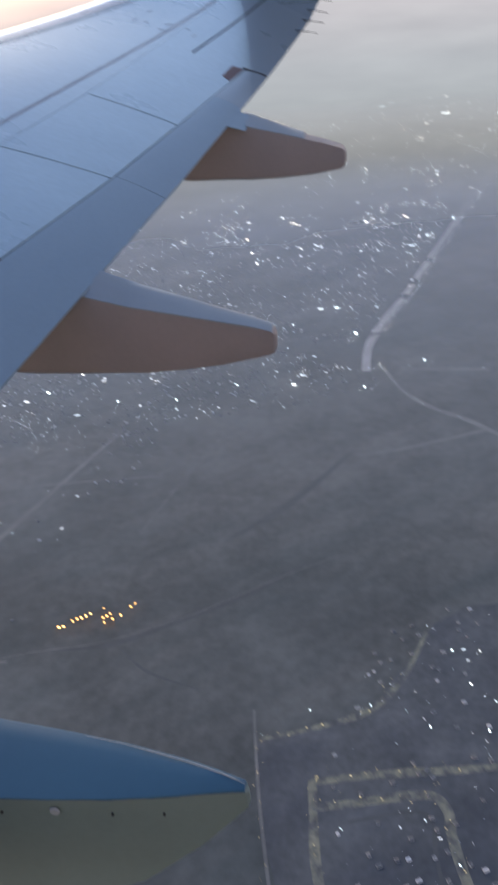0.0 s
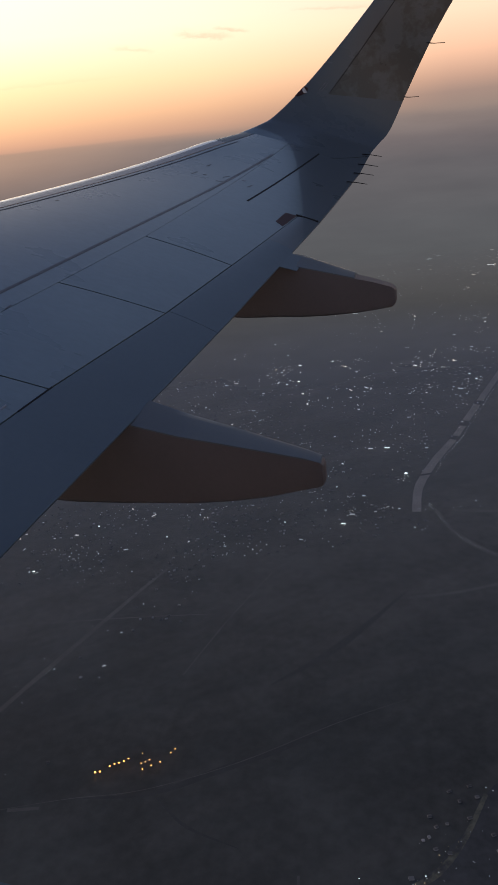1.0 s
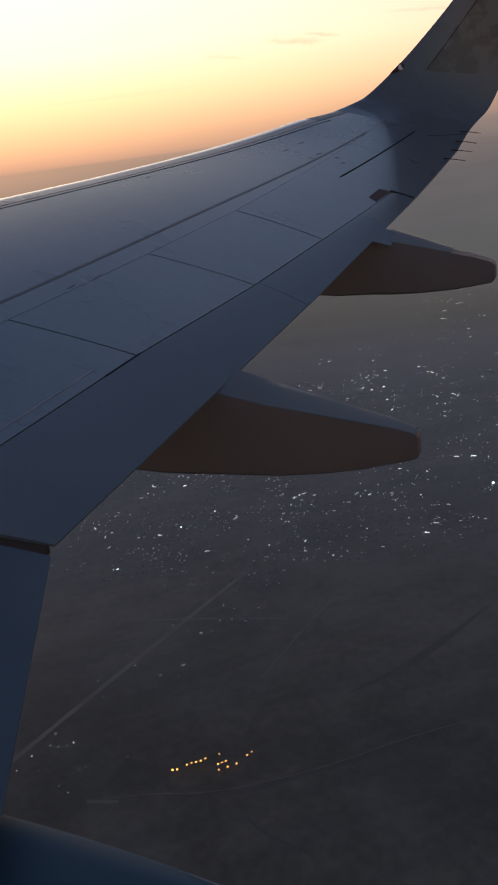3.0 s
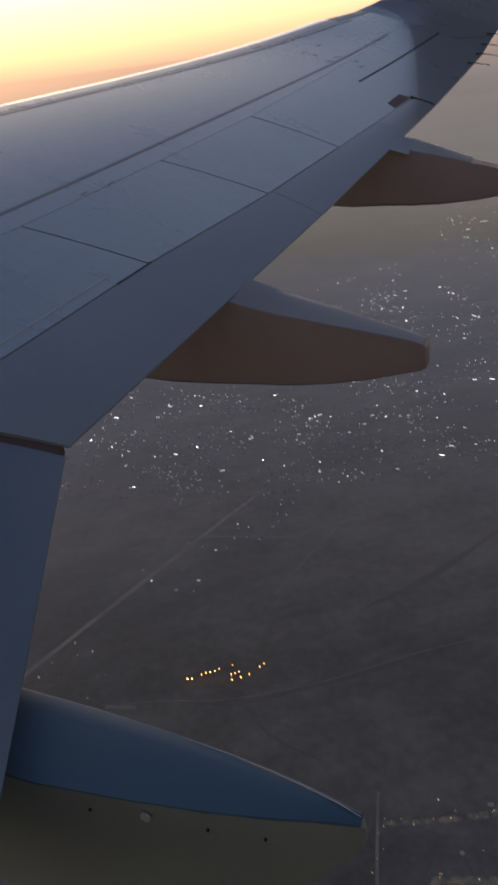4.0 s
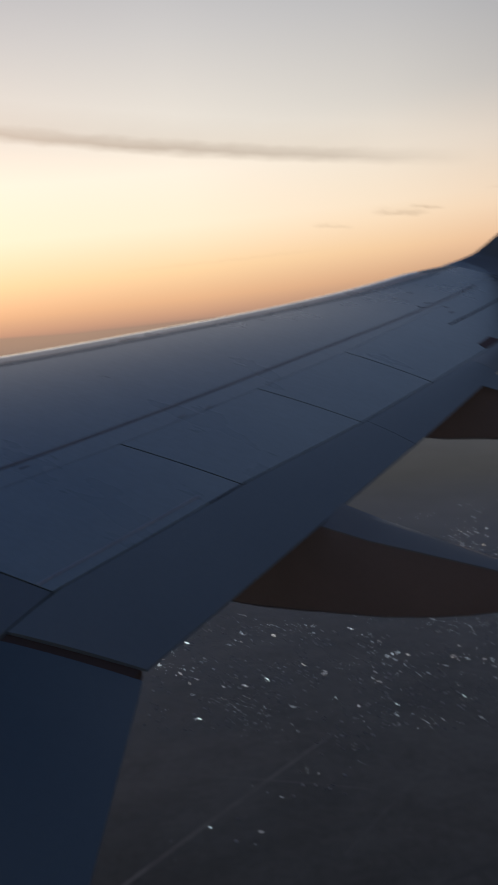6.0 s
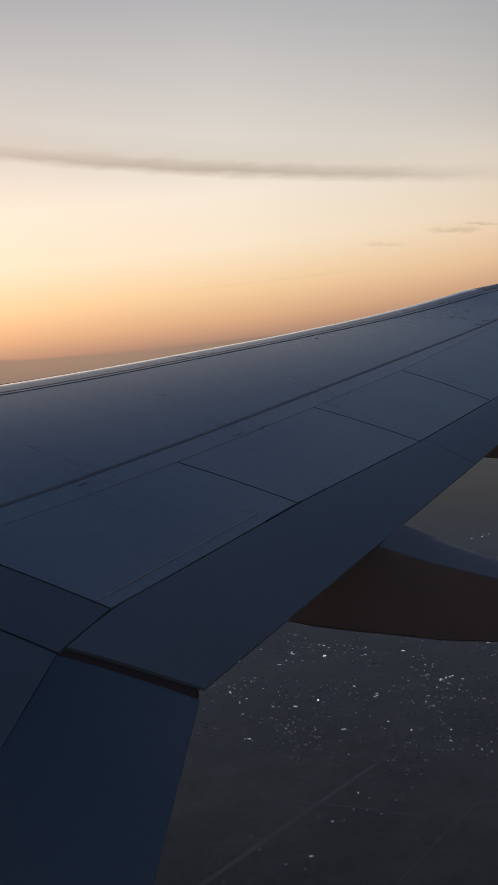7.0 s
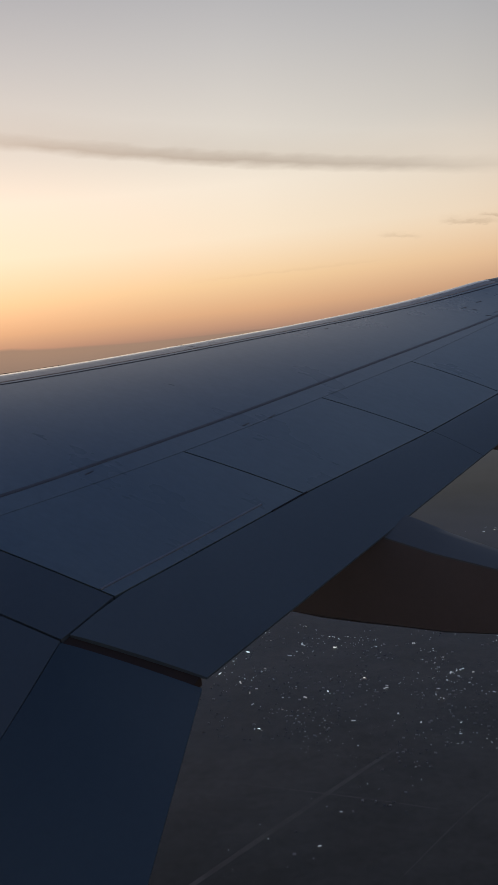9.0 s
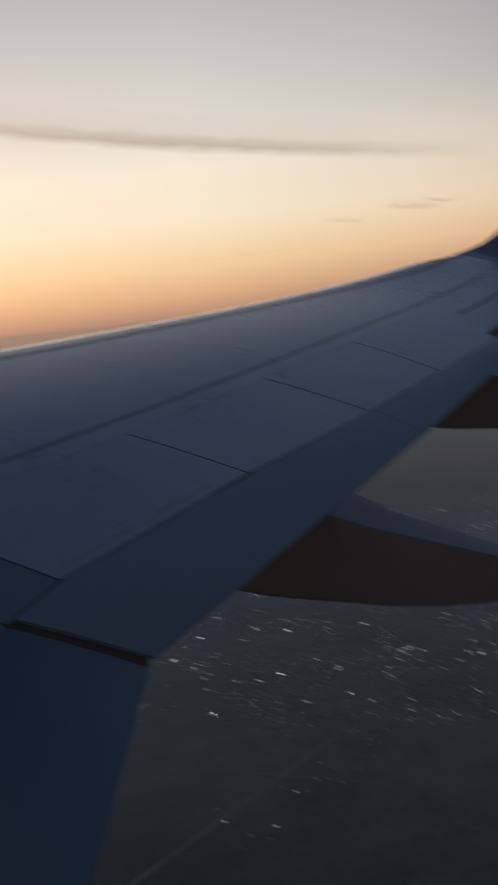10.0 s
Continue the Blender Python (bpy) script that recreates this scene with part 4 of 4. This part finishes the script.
def houses(poly, turn, step, keep):
    """Low houses in loose rows within a polygon: corners and faces of plain walls under a shallow roof."""
    xs, ys = [p[0] for p in poly], [p[1] for p in poly]
    mx, my = (min(xs) + max(xs)) / 2, (min(ys) + max(ys)) / 2
    reach = math.hypot(max(xs) - min(xs), max(ys) - min(ys)) / 2
    c, s = math.cos(turn), math.sin(turn)
    n = int(reach / step) + 1
    for i in range(-n, n + 1):
        for j in range(-n // 2, n // 2 + 1):
            for row in (-0.42, 0.42):
                a, b = (i + random.uniform(-0.35, 0.35)) * step, (j * 2.0 + row) * step + random.gauss(0, 0.10 * step)
                x, y = mx + a * c - b * s, my + a * s + b * c
                if random.random() > keep or min(math.hypot(x - p.x, y - p.y) for p in VERGE) < 13 or not inside((x, y), poly) or noise.noise((x * 0.02, y * 0.02, 5.0)) < random.uniform(-0.5, 0.2):
                    continue
                w, d, h = random.uniform(1.6, 3.4), random.uniform(1.5, 2.4), random.uniform(1.9, 2.5)
                m = Matrix.Translation((UNIT * x, UNIT * y, GROUND_Z - 0.5)) @ Matrix.Rotation(turn + random.gauss(0, 0.15), 4, "Z")
                k = len(corners)
                ridge = h + random.choice((0.05, 0.5, 0.9))
                corners.extend(m @ Vector(p) for p in ((-w, -d, 0), (w, -d, 0), (w, d, 0), (-w, d, 0), (-w, -d, h), (w, -d, h), (w, d, h), (-w, d, h), (-w, 0, ridge), (w, 0, ridge)))
                sides.extend(tuple(k + v for v in f) for f in ((0, 1, 5, 4), (2, 3, 7, 6), (1, 2, 6, 9, 5), (3, 0, 4, 8, 7), (4, 5, 9, 8), (6, 7, 8, 9)))


corners, sides = [], []
VERGE = [spline([(*p, 0) for p in ROAD_PTS], k / 60) for k in range(61)]
for (poly, count, turn), step, keep in ((TOWNS[0], 4.8, 0.30), (TOWNS[1], 5.6, 0.26), (TOWNS[4], 6.0, 0.05), (TOWNS[5], 5.0, 0.22)):
    houses(poly, turn + 0.25, step, keep)
me = bpy.data.meshes.new("town_houses")
me.from_pydata(corners, [], sides)
for mat in (ROOF, PLASTER):
    me.materials.append(mat)
me.polygons.foreach_set("material_index", [1, 1, 1, 1, 0, 0] * (len(sides) // 6))
tagged(new("town_houses", me), "low houses of a town in loose rows at dusk", "houses", kind="stuff")

for poly, count, turn in TOWNS:
    for x, y in scatter(poly, count, turn):
        far = math.hypot(x, y) / 212
        x, y = UNIT * x, UNIT * y
        r = turn + (math.pi / 2 if random.random() < 0.2 else 0) + random.gauss(0, 0.4)
        k = random.random() ** 5
        size = (0.26 + 1.35 * k) * far
        quad_box(lamps, x, y, GROUND_Z + 5.0, size * random.uniform(1.2, 3.4), size * random.uniform(0.5, 0.9), 0.5, r)
for poly, count, turn in ((TOWNS[0][0], 170, 0.12), (TOWNS[1][0], 360, 0.1), ([(-305, 420), (-215, 440), (-125, 480), (-60, 560), (-100, 700), (-300, 700)], 220, 0.12), (TOWNS[3][0], 170, 0.2)):
    for x, y in scatter(poly, count, turn, 6.0):
        size = random.uniform(0.16, 0.40) * math.hypot(x, y) / 212
        quad_box(lamps, UNIT * x, UNIT * y, GROUND_Z + 5.0, size * random.uniform(1.0, 3.0), size * random.uniform(0.6, 1.0), 0.4, turn + random.gauss(0, 0.6))
for line, off, count in ((ROAD_PTS[2:], 7.5, 70), ([(-14, 570), (-10, 561), (4, 528), (24, 504), (60, 476)], 2.0, 30), ([(3, 565), (36, 565), (69, 564)], 1.5, 7)):
    pts = [(*p, 0) for p in line]
    for i in range(count):
        t = (i + random.uniform(-0.3, 0.3)) / count
        p, q = spline(pts, max(t, 0)), spline(pts, min(max(t, 0) + 0.01, 1))
        way = (q - p).normalized()
        p = p + Vector((way.y, -way.x, 0)) * (off + random.gauss(0, 0.8))
        size = random.uniform(0.18, 0.46) * p.length / 212
        quad_box(lamps, UNIT * p.x, UNIT * p.y, GROUND_Z + 5.0, size * 1.4, size * 0.9, 0.4, random.uniform(0, 3))
setting("town_specks", lamps, WHITE_SPECK, "scattered glowing cool white specks of a town at dusk", "lights", "stuff", False)


def lamp_post(x, y, height, head, material, label, name, group):
    """A mast with a lamp head."""
    top = tagged(new(name), label, "street lamp", group)
    top.location = (UNIT * x, UNIT * y, GROUND_Z)
    bm = bmesh.new()
    tube(bm, [(0, 0, -0.3), (0, 0, height * 0.6), (0, 0, height)], [0.16, 0.12, 0.09])
    part("mast", bm, BLACK, top)
    bm = bmesh.new()
    bmesh.ops.create_icosphere(bm, subdivisions=1, radius=1.0, matrix=Matrix.Translation((0, 0, height)) @ Matrix.Diagonal((head * 2.8, head * 2.2, head * 1.4, 1)))
    part("lamp_head", bm, material, top)
    return top


for x, y, r in ((-174.2, 272.1, 0.8), (-171.9, 272.9, 0.7), (-168.2, 277, 0.6), (-166.3, 278.7, 0.6), (-164.2, 279.7, 0.6), (-162.1, 281.1, 0.6), (-160.3, 283, 0.5), (-154.2, 287.4, 0.35), (-150.5, 277.2, 0.5),
                (-152.3, 280.7, 0.5), (-150.7, 282, 0.5), (-149, 283.6, 0.5), (-146.7, 280.1, 0.55), (-142.9, 283, 0.55), (-139.5, 289.6, 0.5), (-137.9, 292.4, 0.4)):
    lamp_post(x, y, 8, r * 0.95, AMBER_LAMP, "amber sodium lamp on a mast in a lit yard", "yard_lamp", "amber yard lamps")
for x, y, r in ((-36, 622, 3.0), (-255, 265, 0.7), (-257, 254, 0.6), (-249, 274, 0.6), (-244, 274.3, 0.6), (-237, 279, 0.9), (-221, 246.7, 0.5), (-228, 249.6, 0.4), (-249.5, 328.5, 0.4),
                (-244, 355, 0.4), (-233, 346, 0.9), (-301, 451, 1.6), (-201, 416.6, 0.8), (20, 573, 1.3), (-25, 529, 1.3), (-278, 520, 2.2), (-214, 506, 1.4), (-168, 509, 1.4),
                (-125, 533, 1.2), (-92, 595, 1.2)):
    lamp_post(x, y, 9, r * 0.45, BRIGHT_LAMP, "bright white floodlight on a mast", "floodlight", "white floodlights")
for x, y, r in ((-57, 216.5, 0.35), (-37, 231.5, 0.5), (-10, 236.5, 0.6), (16, 286.5, 0.5), (27.5, 271.5, 0.8), (35, 252.1, 0.9), (41, 227.5, 0.8), (45, 243.5, 0.6), (44, 208.5, 0.7),
                (16, 227.5, 0.6), (7, 187.5, 0.5), (13, 183.5, 0.5), (1.6, 217.5, 0.5), (42, 174.5, 0.6), (-16, 154.5, 0.4), (-2, 249.5, 0.4), (6, 234.5, 0.5)):
    lamp_post(x, y, 9, r * 0.45, BRIGHT_LAMP, "bright white floodlight on a mast", "floodlight", "white floodlights")
for line in (((-60, 215.5), (-53, 183.5), (-43, 145.5)), ((-33, 197.5), (-31, 182.5), (-28.5, 164.5), (-24, 147.5)), ((-30, 187.5), (-5, 192.5), (18, 197.5)), ((18, 197.5), (23, 181.5), (26, 168.5), (31, 153.5)),
             ((-33, 198.5), (-8, 203.5), (28, 209.5)), ((-57, 216.5), (-37, 223.5), (-11, 235.5), (4, 255.5))):
    pts = [(*p, 0) for p in line]
    n = int(sum(math.dist(a, b) for a, b in zip(line, line[1:])) / 5.0)
    for i in range(n):
        p = spline(pts, i / max(n - 1, 1))
        lamp_post(p.x + random.gauss(0, 1.5), p.y + random.gauss(0, 1.5), 6, random.uniform(0.12, 0.34), YELLOW_LAMP, "dim yellow street lamp along a village street", "street_lamp", "yellow street lamps")
